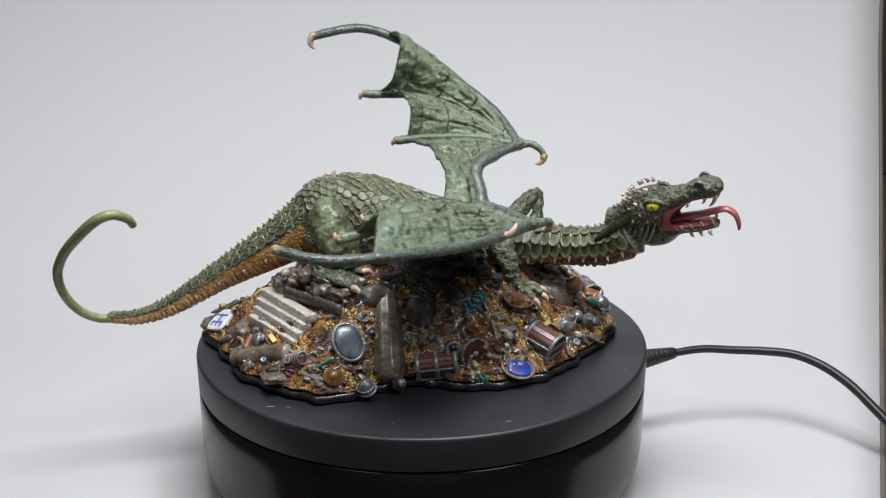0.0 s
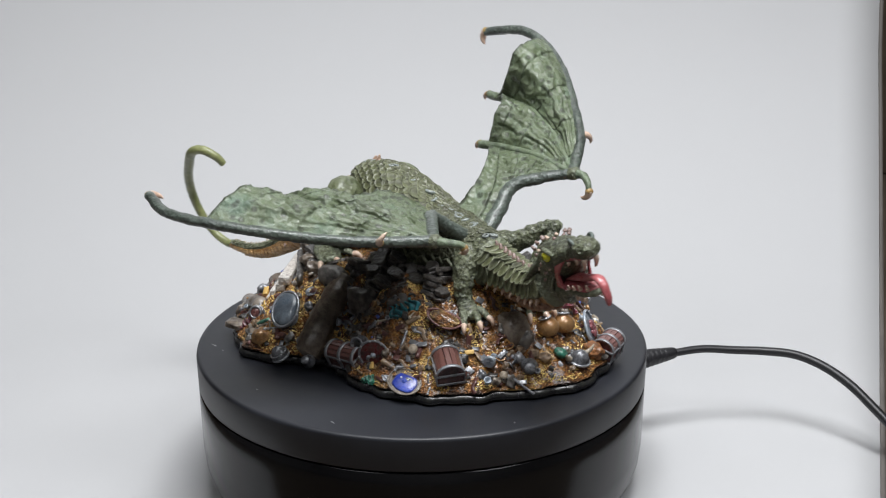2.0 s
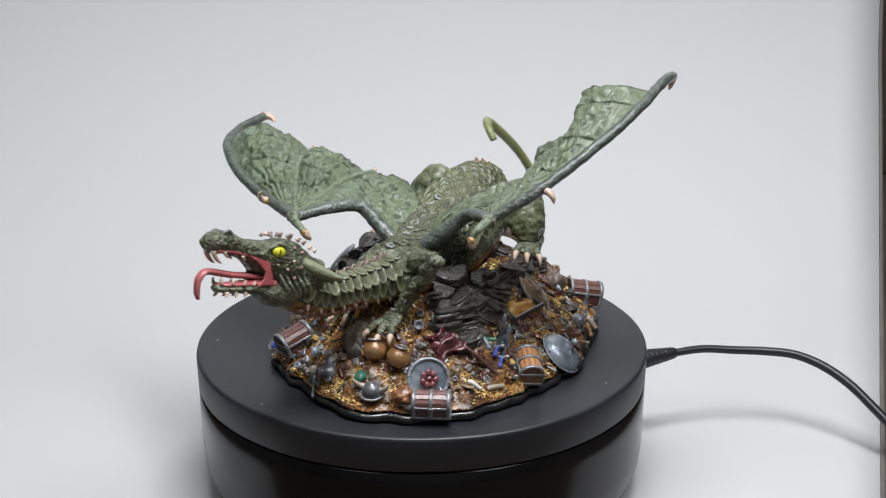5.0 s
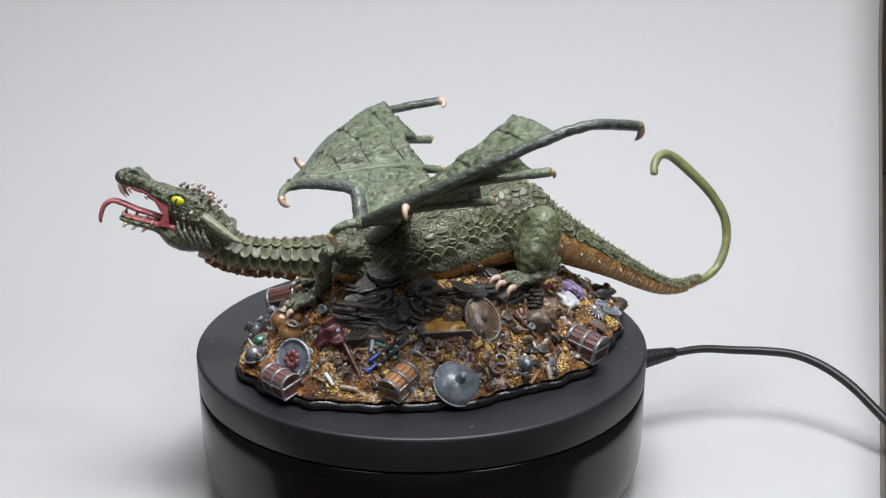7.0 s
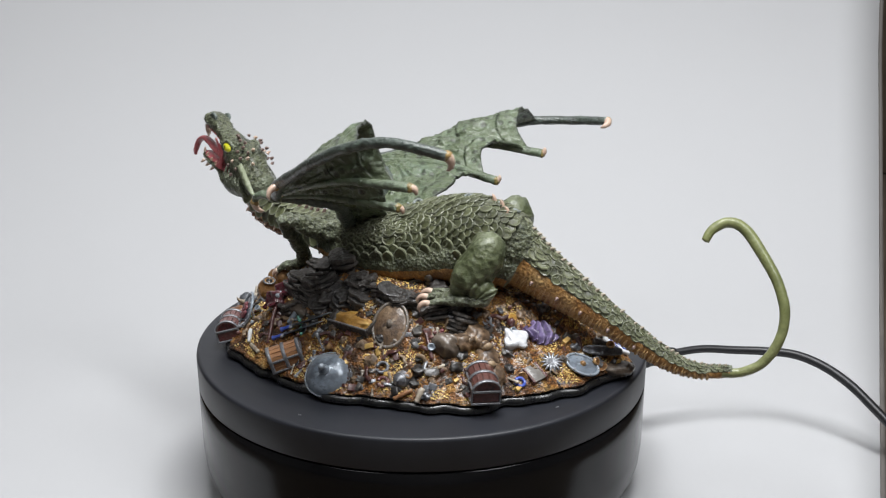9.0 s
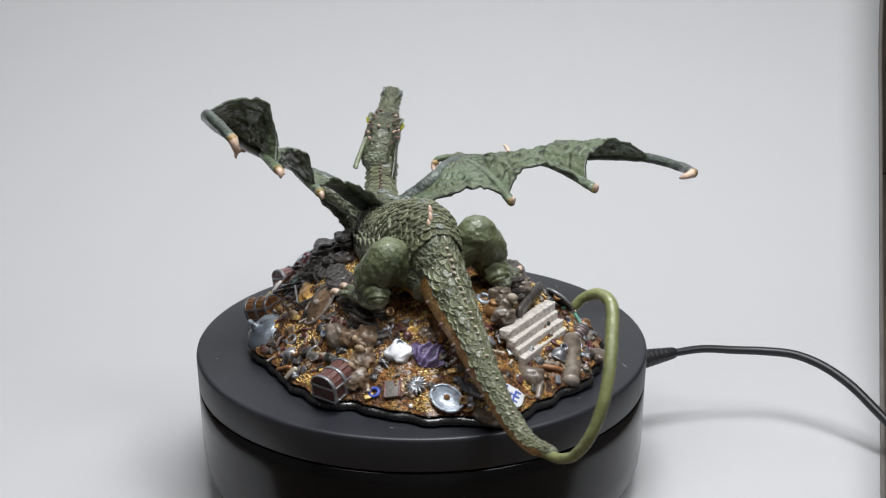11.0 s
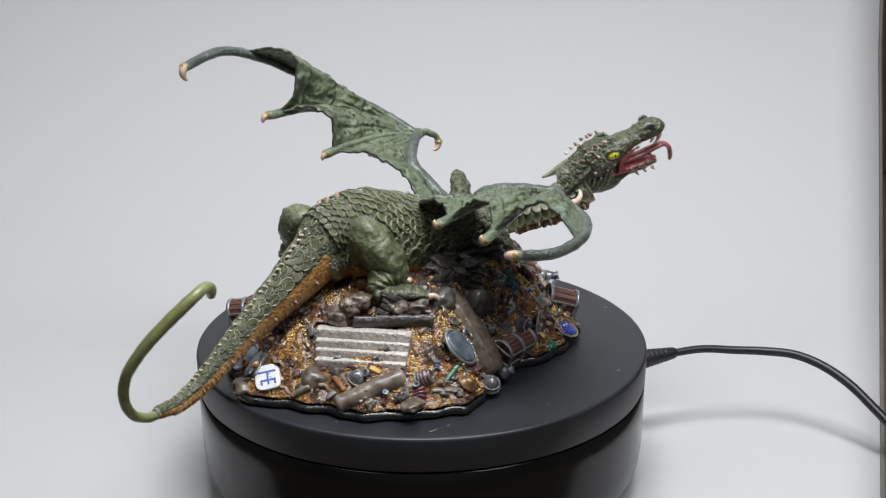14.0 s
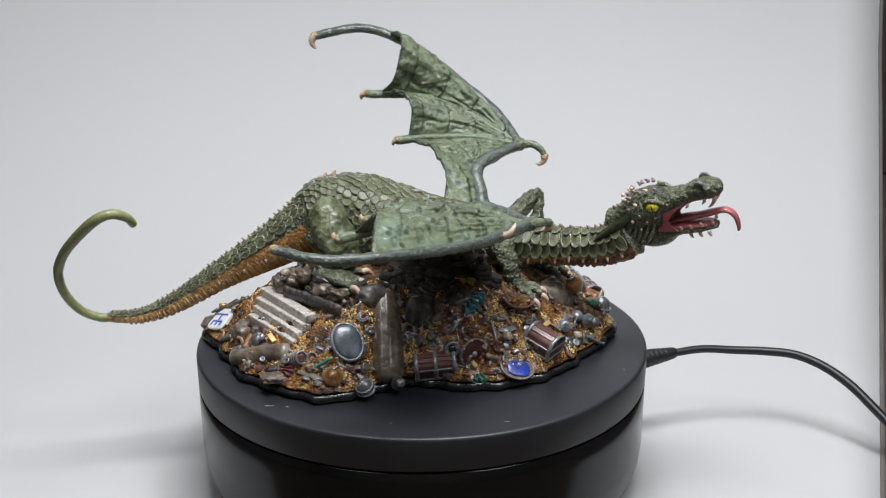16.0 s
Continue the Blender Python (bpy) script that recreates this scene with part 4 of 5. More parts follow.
def height(x, y):
    """The smooth height of the hoard over the plate."""
    s = math.hypot(x, y) / reach(math.atan2(y, x))
    if s > 1:
        return 3.6
    h = 4 + 65 * (1 - s)
    h = 37.5 - math.log(1 + math.exp((37.5 - h) / 3.0)) * 3.0
    return max(h, 4.0 - 0.4 * s)


def build_mound(model):
    v, f, na, nr = [], [], 400, 130
    for i in range(nr):
        s = i / (nr - 1)
        for j in range(na):
            a = 2 * math.pi * j / na
            r = reach(a) * s * (0.985 if i == nr - 1 else 1)
            x, y = r * math.cos(a), r * math.sin(a)
            p = (x, y, 0)
            lump = bumps(p, 11, 2.2) + bumps(p, 4.2, 2.0, 2.0) + 1.5 * abs(bumps(p, 1.9, 1.8, 5.0))
            v.append((x, y, height(x, y) + lump * min(1, (1 - s) * 9) * 0.8))
    for i in range(nr - 1):
        for j in range(na):
            f.append((i * na + j, i * na + (j + 1) % na, (i + 1) * na + (j + 1) % na, (i + 1) * na + j))
    part("hoard_ground", (v, f), GOLD, model, "heap of gold-brown treasure and earth")
    v, f = [], []
    profile = ((0.0, 0.3), (0.985, 0.3), (1.0, 0.9), (1.006, 2.2), (0.998, 3.6), (0.975, 4.1), (0.9, 3.4))
    for k, z in profile:
        for j in range(na):
            a = 2 * math.pi * j / na
            r = reach(a) * k
            v.append((r * math.cos(a), r * math.sin(a), z + (0.25 * math.sin(a * 31) if z > 3 else 0)))
    for i in range(len(profile) - 1):
        for j in range(na):
            f.append((i * na + j, i * na + (j + 1) % na, (i + 1) * na + (j + 1) % na, (i + 1) * na + j))
    part("base", (v, f), RIM, model, "thin black-edged scenic base")
    # loose coins
    rng = random.Random(21)
    v, f = [], []
    for _ in range(42000):
        a, s = rng.uniform(0, 2 * math.pi), math.sqrt(rng.uniform(0.12, 0.95))
        r = reach(a) * s
        x, y = r * math.cos(a), r * math.sin(a)
        if noise.noise(Vector((x / 9, y / 9, 4))) + rng.uniform(-0.06, 0.06) < 0.09:
            continue
        lump = (bumps((x, y, 0), 11, 2.2) + bumps((x, y, 0), 4.2, 1.5, 2.0)) * min(1, (1 - s) * 9) * 0.8
        m = pose(x, y, height(x, y) + lump + rng.uniform(0.1, 0.6), rng.uniform(-50, 50), rng.uniform(-50, 50), rng.uniform(0, 360))
        g, b = rng.uniform(0.2, 0.36), len(v)
        for z in (-0.14, 0.14):
            for k in range(6):
                v.append(tuple(m @ Vector((g * math.cos(k * 1.047), g * math.sin(k * 1.047), z))))
        f += [tuple(b + k for k in range(6))[::-1], tuple(b + 6 + k for k in range(6))] + [(b + k, b + (k + 1) % 6, b + 6 + (k + 1) % 6, b + 6 + k) for k in range(6)]
    part("gold_scatter", (v, f), COIN, model, "scattered small gold coins", smooth=False, kind="stuff")


# ---- treasure, rocks and clutter, each set into the heap ----
def seat(x, y, yaw=0.0, lean=0.8, dz=0.0):
    """A pose in metres on the heap at x, y (mm), tilted towards the slope by lean."""
    e = 1.5
    n = Vector((-(height(x + e, y) - height(x - e, y)) / (2 * e) * lean, -(height(x, y + e) - height(x, y - e)) / (2 * e) * lean, 1)).normalized()
    turn = Vector((0, 0, 1)).rotation_difference(n).to_matrix().to_4x4()
    p = Vector((x, y, height(x, y))) + n * dz
    return Matrix.Translation(p * MM) @ turn @ pose(0, 0, 0, 0, 0, yaw)


def group_part(name, model, m, label):
    ob = thing(name, label, "")
    ob.parent = model
    ob.matrix_basis = m
    return ob


def chest(model, m, size, wood, label, bands=2, open_end=False):
    """A small domed chest with metal bands."""
    x, y, z = size
    c = group_part("treasure_chest", model, m, label)
    for i in range(4):
        for q in (-1, 1):
            plank = part("plank", block(x * 0.96, 0.9, z * 0.245, 0.2, 0.12), wood, c)
            place(plank, 0, q * (y / 2 - 0.5), i * z * 0.25)
    for q in (-1, 1):
        place(part("end_board", block(0.9, y * 0.9, z, 0.2, 0.15), wood, c), q * (x / 2 - 0.6), 0, 0)
    place(part("bottom", block(x * 0.94, y * 0.92, 1.0, 0.2), wood, c), 0, 0, 0)
    staves = 7
    for i in range(staves):
        a0, a1 = math.pi * i / staves + 0.03, math.pi * (i + 1) / staves - 0.03
        rr, v = y / 2, []
        for sx in (-x * 0.485, x * 0.485):
            for a in (a0, a1):
                for k in (1.0, 0.8):
                    v.append((sx, rr * k * math.cos(a), z + 0.15 + rr * 0.85 * k * math.sin(a)))
        f = [(0, 2, 6, 4), (1, 5, 7, 3), (0, 1, 3, 2), (4, 6, 7, 5), (0, 4, 5, 1), (2, 3, 7, 6)]
        part("stave", (v, f), wood, c, smooth=False)
    for q in (-1, 1):
        v, f, n = [], [], 16
        for sx in (q * x * 0.44, q * x * 0.482):
            v.append((sx, 0, z))
            v += [(sx, y * 0.45 * math.cos(math.pi * k / n), z + y * 0.385 * math.sin(math.pi * k / n)) for k in range(n + 1)]
        f = [tuple(range(n + 2)), tuple(range(n + 2, 2 * n + 4))[::-1]]
        part("lid_end", (v, f), wood, c, smooth=False)
    for k in np.linspace(-0.46, 0.46, bands + 1 if bands > 1 else 2):
        arc = [(k * x, -y / 2 - 0.25, 0.4, 0.9, 0.35), (k * x, -y / 2 - 0.25, z * 0.9, 0.9, 0.35)] + [(k * x, -(y / 2 + 0.3) * math.cos(a), z + (y / 2 + 0.3) * 0.85 * math.sin(a), 0.9, 0.35) for a in np.linspace(0.15, math.pi - 0.15, 9)] + [(k * x, y / 2 + 0.25, z * 0.9, 0.9, 0.35), (k * x, y / 2 + 0.25, 0.4, 0.9, 0.35)]
        part("band", tube(arc, 40, 6, up=(0, -1, 0.01)), DARK_STEEL, c, "worn steel band")
    for q in (-1, 1):
        place(part("rim", block(x * 1.0, 0.8, 1.0, 0.25, 0.1), DARK_STEEL, c), 0, q * (y / 2 + 0.1), z - 0.5)
        place(part("rim", block(0.8, y * 1.02, 1.0, 0.25, 0.1), DARK_STEEL, c), q * (x / 2), 0, z - 0.5)
        place(part("foot_rim", block(x * 1.04, 0.9, 0.9, 0.25, 0.1), DARK_STEEL, c), 0, q * (y / 2 + 0.1), -0.2)
        place(part("foot_rim", block(0.9, y * 1.06, 0.9, 0.25, 0.1), DARK_STEEL, c), q * (x / 2), 0, -0.2)
    place(part("lock", block(2.0, 0.8, 2.2, 0.3), DARK_STEEL, c), 0, -y / 2 - 0.5, z - 1.6)
    return c


def round_shield(model, m, r, face, rim, boss, label, dome=0.25, studs=10, squash=1.0, edge=0.085):
    s = group_part("round_shield", model, m, label)
    part("face", lathe([(0, 0), (r * 0.96, 0), (r * 0.97, 0.4), (r * 0.88, dome * r * 0.42), (r * 0.72, dome * r * 0.66), (r * 0.5, dome * r * 0.86), (r * 0.2, dome * r), (0, dome * r * 1.02)], 40, (1, squash), 0.15), face, s)
    ring = [(r * math.cos(a), r * squash * math.sin(a), 0.5, r * edge, r * edge) for a in np.linspace(0, 2 * math.pi, 25)]
    part("rim", tube(ring, 60, 8), rim, s, "raised metal rim")
    part("boss", moved(lathe([(0, -0.3), (r * 0.17, -0.3), (r * 0.19, 0.3), (r * 0.13, r * 0.13), (0, r * 0.2)], 18), pose(0, 0, dome * r)), boss, s)
    for k in range(studs):
        a = 2 * math.pi * k / studs
        part("stud", moved(stone(0.55, 0.55, 0.45, 0.1, k, 1), pose(r * math.cos(a), r * squash * math.sin(a), 1.1)), DARK_STEEL, s)
    return s


def turned(model, name, m, profile, material, label, squash=(1, 1), rough=0.15, rings=()):
    ob = group_part(name, model, m, label)
    part("body", lathe(profile, 28, squash, rough, 2.5), material, ob)
    if name == "pot":
        top = max(z for r, z in profile)
        # solid black disc: the shade inside the opening, put in as colour
        part("mouth", lathe([(0, top - 0.3), (1.5, top - 0.3), (1.45, top + 0.05), (0, top + 0.05)], 16), RIM, ob, "black disc standing for the shade in the pot's mouth")
    for r, z, w in rings:
        part("ring", tube([(r * math.cos(a), r * math.sin(a), z, w) for a in np.linspace(0, 2 * math.pi, 17)], 32, 7), DARK_STEEL, ob)
    return ob


def sword(model, m, length, label):
    s = group_part("sword", model, m, label)
    v, f = [], []
    for x, w, t in ((0, 1.5, 0.5), (length * 0.85, 1.3, 0.45), (length, 0.1, 0.1)):
        v += [(x, -w, 0), (x, 0, t), (x, w, 0), (x, 0, -t)]
    for i in range(2):
        f += [(i * 4 + j, i * 4 + (j + 1) % 4, i * 4 + 4 + (j + 1) % 4, i * 4 + 4 + j) for j in range(4)]
    part("blade", (v, f + [(0, 3, 2, 1)]), SILVER, s, "grey steel blade", smooth=False)
    part("guard", tube([(0, -3, 0, 0.7), (-0.4, 0, 0.2, 0.9), (0, 3, 0, 0.7)], 9, 8), DARK_STEEL, s)
    part("grip", tube([(-0.5, 0, 0, 0.7), (-4, 0, 0, 0.75), (-5.4, 0, 0, 1.1), (-6, 0, 0, 0.7)], 12, 8), BLUE_PAINT, s)
    return s


def cloth(model, name, m, x, y, material, label, folds=5, height_mm=3.0, seed=1.0):
    """A crumpled piece of cloth with thick folds."""
    v, f, n = [], [], 30
    for side in (0, 1):
        for i in range(n):
            for j in range(n):
                a, b = i / (n - 1) - 0.5, j / (n - 1) - 0.5
                edge = 1 - max(abs(a), abs(b)) * 2
                px, py = a * x * (1 + 0.25 * math.sin(b * 7 + seed)), b * y * (1 + 0.2 * math.sin(a * 6 + seed * 2))
                z = height_mm * (0.35 * math.sin(a * folds * 5 + 3 * b + seed) + 0.65 * min(1, edge * 2.5)) + bumps((px, py, seed), 3, 0.9)
                v.append((px, py, z - (1.2 if side else 0)))
    k = n * n
    for i in range(n - 1):
        for j in range(n - 1):
            q = i * n + j
            f += [(q, q + n, q + n + 1, q + 1), (q + k, q + 1 + k, q + n + 1 + k, q + n + k)]
    for i in range(n - 1):
        for a, b in ((i * n, (i + 1) * n), ((i + 1) * n + n - 1, i * n + n - 1), (i + 1, i), ((n - 1) * n + i, (n - 1) * n + i + 1)):
            f.append((a, b, b + k, a + k))
    ob = part(name, (v, f), material, model, label)
    ob.matrix_basis = m
    return ob


def rock(model, m, size, material, label, name="rock", seed=0.0, lumps=0.3, flat=0.35, detail=4):
    ob = part(name, stone(*size, lumps, seed, detail, flat), material, model, label)
    ob.matrix_basis = m
    return ob


def slate(rx, ry, h, layers, seed):
    """A jagged stack of thin broken stone layers."""
    rng = random.Random(seed)
    v, f, n = [], [], 13
    z = -h / 2
    for k in range(layers):
        t = h / layers * rng.uniform(0.7, 1.35)
        dx, dy, g, turn = rng.uniform(-0.14, 0.14) * rx, rng.uniform(-0.14, 0.14) * ry, rng.uniform(0.78, 1.08), rng.uniform(0, 6)
        edge = [rng.uniform(0.76, 1.1) for _ in range(n)]
        for dz, q in ((0, 0.9), (t * 0.35, 1.0), (t * 0.85, 0.98), (t, 0.86)):
            for j in range(n):
                a = 2 * math.pi * j / n
                r = edge[j] * g * q * (1 + 0.06 * math.sin(a * 5 + turn))
                v.append((dx + rx * r * math.cos(a), dy + ry * r * math.sin(a), z + dz + rng.uniform(-0.12, 0.12)))
        z += t
    for i in range(layers * 4 - 1):
        f += [(i * n + j, i * n + (j + 1) % n, (i + 1) * n + (j + 1) % n, (i + 1) * n + j) for j in range(n)]
    f += [tuple(range(n))[::-1], tuple((layers * 4 - 1) * n + j for j in range(n))]
    return v, f


def skull(model, m, size):
    """A small skull: a domed cranium, black lumps for the shaded eye sockets and nose hole, and a toothed jaw."""
    k = group_part("skull", model, m, "tiny weathered bone skull")
    part("cranium", moved(stone(size, size * 0.85, size * 0.85, 0.08, 1, 3), pose(0, 0, size * 0.9)), BONE, k)
    part("cheek", moved(stone(size * 0.55, size * 0.62, size * 0.5, 0.15, 2, 2), pose(size * 0.6, 0, size * 0.35)), BONE, k)
    # raised black lumps: the shade in sockets and nose, put in as colour
    for q in (-1, 1):
        part("eye_socket", moved(stone(size * 0.2, size * 0.24, size * 0.26, 0.1, 3, 2), pose(size * 0.86, q * size * 0.36, size * 0.85)), RIM, k, "black lump standing for a shaded hollow")
    part("nose_hole", moved(stone(size * 0.12, size * 0.12, size * 0.16, 0.1, 3, 1), pose(size * 1.08, 0, size * 0.52)), RIM, k, "black lump standing for a shaded hollow")
    for j in range(4):
        part("tooth", moved(block(0.3, size * 0.17, size * 0.22, 0.06), pose(size * 1.06, (j - 1.5) * size * 0.2, size * 0.02)), BONE, k)
    return k


def sack(model, m, size, label, seed):
    s = group_part("sack", model, m, label)
    v, f = stone(*size, 0.25, seed, 4)
    w = []
    for p in v:
        a = math.atan2(p[1], p[0])
        fold = 1 + 0.07 * math.sin(a * 9 + p[2] * 0.8 + seed) * min(1, (p[2] / size[2] + 1))
        w.append((p[0] * fold, p[1] * fold, p[2]))
    part("bag", (w, f), SACK, s, "creased brown sacking")
    part("neck", moved(tube([(0, 0, 0, size[0] * 0.3), (0, 0, 1.2, size[0] * 0.2), (0.4, 0, 2.6, size[0] * 0.36)], 10, 12, rough=0.3), pose(size[0] * 0.75, 0, size[2] * 0.5, 0, 60, 0)), SACK, s)
    return s


def build_treasure(model):
    # chests
    chest(model, seat(6, -49.5, 3, 0.35, -2.2), (17, 9, 5.4), RED_WOOD, "red-brown banded treasure chest lying at the hoard's edge")
    chest(model, seat(51, -36, -36, 0.35, -1.0), (13.5, 11, 4.6), RED_WOOD, "domed red-brown chest with steel-rimmed lid", 1)
    chest(model, seat(76, 35.5, 108, 0.35, -1.6), (15, 9.5, 5), RED_PAINT, "crimson banded treasure chest", 2)
    chest(model, seat(35, 61.5, 30, 0.4, -1.0), (14, 9.5, 5), TAN_WOOD, "orange-brown wooden chest with steel bands", 2)
    chest(model, seat(-50.5, 58.5, 122, 0.25, -1.2), (15, 11, 6), RED_WOOD, "dark red chest with heavy steel edges", 2)
    # shields
    round_shield(model, seat(39.5, -49.5, 10, 0.7, 0.6), 7.2, STONE, STONE, BLUE_PAINT, "pale round shield with a blue painted centre", 0.08, 0, 0.8, 0.05)
    rock(model, seat(40, -49.7, 10, 0.7, 1.2), (5.2, 3.9, 0.8), BLUE_PAINT, "blue enamel field with pale stars", "shield_field", 2, 0.1, 0.2)
    for k, (dx, dy) in enumerate(((-2.5, 0.5), (0.5, 1.4), (2.6, -0.6), (-0.6, -1.6), (1.0, -0.2), (3.6, 1.0))):
        rock(model, seat(40 + dx * 0.9, -49.7 + dy * 0.9, 0, 0.7, 1.8), (0.5, 0.5, 0.3), WHITE, "small white star", "star", k, 0.2, 0, 1)
    round_shield(model, seat(21, -48, 0, 1.0, 2.0) @ pose(0, 0, 0, 35, 35, 0), 6.2, RED_PAINT, DARK_STEEL, SILVER, "red round shield with a steel rim", 0.2, 8)
    round_shield(model, seat(68, 31, 0, 1.0, 3.0) @ pose(0, 0, 0, -22, 26, 0), 8.0, SILVER, SILVER, PLUM, "large ornate steel shield with a red flower boss", 0.12, 18)
    for k in range(7):
        a = k * 0.9
        rock(model, seat(68, 31, 0, 1.0, 3.0) @ pose(0, 0, 0, -22, 26, 0) @ pose(2.6 * math.cos(a) * MM, 2.6 * math.sin(a) * MM, 1.6 * MM), (1.5, 1.3, 0.9), PLUM, "dark red petal", "petal", k, 0.25, 0, 2)
    s = round_shield(model, pose(13 * MM, 68.5 * MM, 9.0 * MM, -44, 0, 0), 9.8, SILVER, SILVER, DARK_STEEL, "big domed steel shield with a pointed boss", 0.56, 0, 1.0, 0.03)
    part("boss", moved(lathe([(0, -0.4), (2.4, -0.4), (2.2, 0.8), (1.3, 1.6), (1.0, 2.6), (1.5, 3.4), (0.9, 4.6), (0, 5)], 20), pose(0, 0, 5.4)), SILVER, s, "turned steel boss")
    round_shield(model, seat(-80.5, 22.5, 20, 0.8, 1.4), 7.2, SILVER, SILVER, BRONZE, "grey shield with a brass boss", 0.15, 6, 0.75)
    mir = rock(model, seat(-30.5, -51.5, 25, 0.95, 2.2), (5.4, 7.4, 1.5), SLATE, "smooth dark blue-grey oval shield", "oval_shield", 3, 0.06, 0.15)
    part("edge", tube([(6.2 * math.cos(a), 8.2 * math.sin(a), -0.2, 0.7) for a in np.linspace(0, 2 * math.pi, 25)], 50, 8), DARK_STEEL, mir)
    round_shield(model, pose(-6.8 * MM, 49.5 * MM, (height(-6.8, 49.5) + 1.5) * MM, -50, 0, 4), 9.6, SACK, STONE, STONE, "dark brown oval shield with a raised rim", 0.22, 12, 1.0, 0.09).matrix_basis @= Matrix.Diagonal((0.76, 1, 1, 1))
    # marked white shield
    mark = rock(model, seat(-88.5, -0.5, 232, 0.8, 0.8), (6.2, 5.2, 0.9), WHITE, "white shield with blue hand-painted strokes", "white_shield", 1, 0.05, 0.5)
    for x, y, rz, length in ((-2.2, 0, 90, 7.4), (-0.3, 0.2, 0, 4.0), (2.0, 0.2, 90, 6.0), (3.0, -2.6, 0, 2.4), (3.0, 0.2, 0, 2.4), (3.0, 3.0, 0, 2.4)):
        stroke = part("stroke", block(length, 0.85, 0.35, 0.1), BLUE_PAINT, mark)
        place(stroke, x, y, 0.78, 0, 0, rz)
    # marble steps, beam and logs
    a, b = Vector((-69, -8.5, 0)), Vector((-46, -41, 0))
    along = (b - a).normalized()
    yaw = math.degrees(math.atan2(along.y, along.x))
    down = Vector((along.y, -along.x, 0))
    if down.dot(Vector((-60, -25, 0))) < 0:
        down = -down
    mid = (a + b) / 2
    for k in range(4):
        p = mid + down * (k * 2.3 - 0.8)
        slab = part("marble_slab", block(39 - k * 0.6, 4.2 if k else 5.0, 3.6 if k else 3.9, 0.55, 0.6), MARBLE, model, "pale weathered marble slab")
        place(slab, p.x, p.y, 24.8 - k * 3.3, 0, 0, yaw + (0.8 if k % 2 else -0.8))
    a, b = Vector((-58, -19.5, 31)), Vector((-34, -41, 30.5))
    part("beam", tube([(*a, 1.6, 2.6), (*((a + b) / 2), 1.6, 2.9), (*b, 1.6, 2.7)], 24, 8, rough=0.5, grain=3), DARK_ROCK, model, "dark brown broken beam")
    part("log", tube([(-79.5, -33, 6, 3.9, 3.6), (-72, -37, 8, 4.4, 4.1), (-64, -41, 11, 4.4, 4.2), (-55.5, -45.5, 13.5, 3.8, 3.6)], 30, 18, rough=0.5, grain=5), STONE, model, "smooth grey-brown fallen column")
    part("slab_rim", tube([(-50, -56, 9.5, 1.6, 1), (-43, -60, 9, 2.2, 1), (-34, -63.5, 8, 1.6, 1)], 20, 10, rough=0.3), STONE, model, "flat tan stone plank")
    # boulders and columns
    for x, y, z, size, yaw_, tilt, mat, text in (
            (-1, -33.5, 25, (6.2, 5.6, 9.5), 10, 20, ROCK, "tall rounded boulder in shade"),
            (8, -29, 27, (5.5, 4.6, 6.5), 0, 15, DARK_ROCK, "dark boulder"), (57, -4, 21, (6.8, 5.8, 8.6), 10, -15, STONE, "grey-brown boulder"), (62, -3, 17, (4.4, 4.4, 6.4), 10, -20, ROCK, "grey boulder"),
            (-76, -15, 10, (7, 5, 5), 30, 10, STONE, "tan boulder"), (-91, 9, 4.5, (7.5, 6, 3.0), 20, 4, STONE, "flat grey edge stone"),
            (-32, 48.5, 19, (6.2, 4.8, 9.2), -15, -32, STONE, "grey-brown egg-shaped boulder"), (38, 40, 24, (5.2, 5, 3.2), 0, -15, STONE, "pale flat rock"),
            (31, -17, 29, (5, 4.5, 6), 0, 10, DARK_ROCK, "dark boulder beside the foreleg"), (-21, -33, 31, (6.6, 5.6, 7.5), 0, 15, ROCK, "grey boulder"), (17, -29, 26, (6.6, 5.6, 8), 20, 20, ROCK, "tall grey boulder"),
            (-60, -55, 6.5, (6, 4.4, 2.2), 20, 0, STONE, "tan edge stone"), (52, 30.5, 21.5, (6, 5, 4.6), 30, -10, PLUM, "dark red draped bundle"), (-70, -22, 13, (3.6, 3, 3), 0, 0, ROCK, "small grey rock")):
        rock(model, pose(x * MM, y * MM, z * MM, tilt if y < 0 else tilt, 0, yaw_), size, mat, text, "boulder", x * 0.37 + y, 0.22, 0.25)
    rng = random.Random(77)
    ledge = [(44 - 66 * k / 21 + rng.uniform(-2, 2), 31 + rng.uniform(-4, 6), rng.uniform(29, 36), 1.0) for k in range(22)]
    ledge += [(38 - 58 * k / 13 + rng.uniform(-2, 2), 22 + rng.uniform(-3, 3), rng.uniform(35, 41), 0.95) for k in range(14)]
    ledge += [(30 - 46 * k / 12 + rng.uniform(-2, 2), -19 - 7 * k / 12 + rng.uniform(-3, 3), rng.uniform(31, 38), 0.9) for k in range(13)]
    ledge += [(26 - 36 * k / 7, -12 - 5 * k / 7 + rng.uniform(-2, 2), rng.uniform(37, 41), 0.8) for k in range(8)]
    ledge += [(48 - 92 * k / 19 + rng.uniform(-2, 2), 38.5 + rng.uniform(-2, 2), height(48 - 92 * k / 19, 38.5) - 0.5 + rng.uniform(-2, 1), 1.1) for k in range(20)]
    ledge += [(2 - 44 * k / 9 + rng.uniform(-2, 2), -25 + rng.uniform(-4, 3), rng.uniform(31, 34.5), 1.0) for k in range(10)]
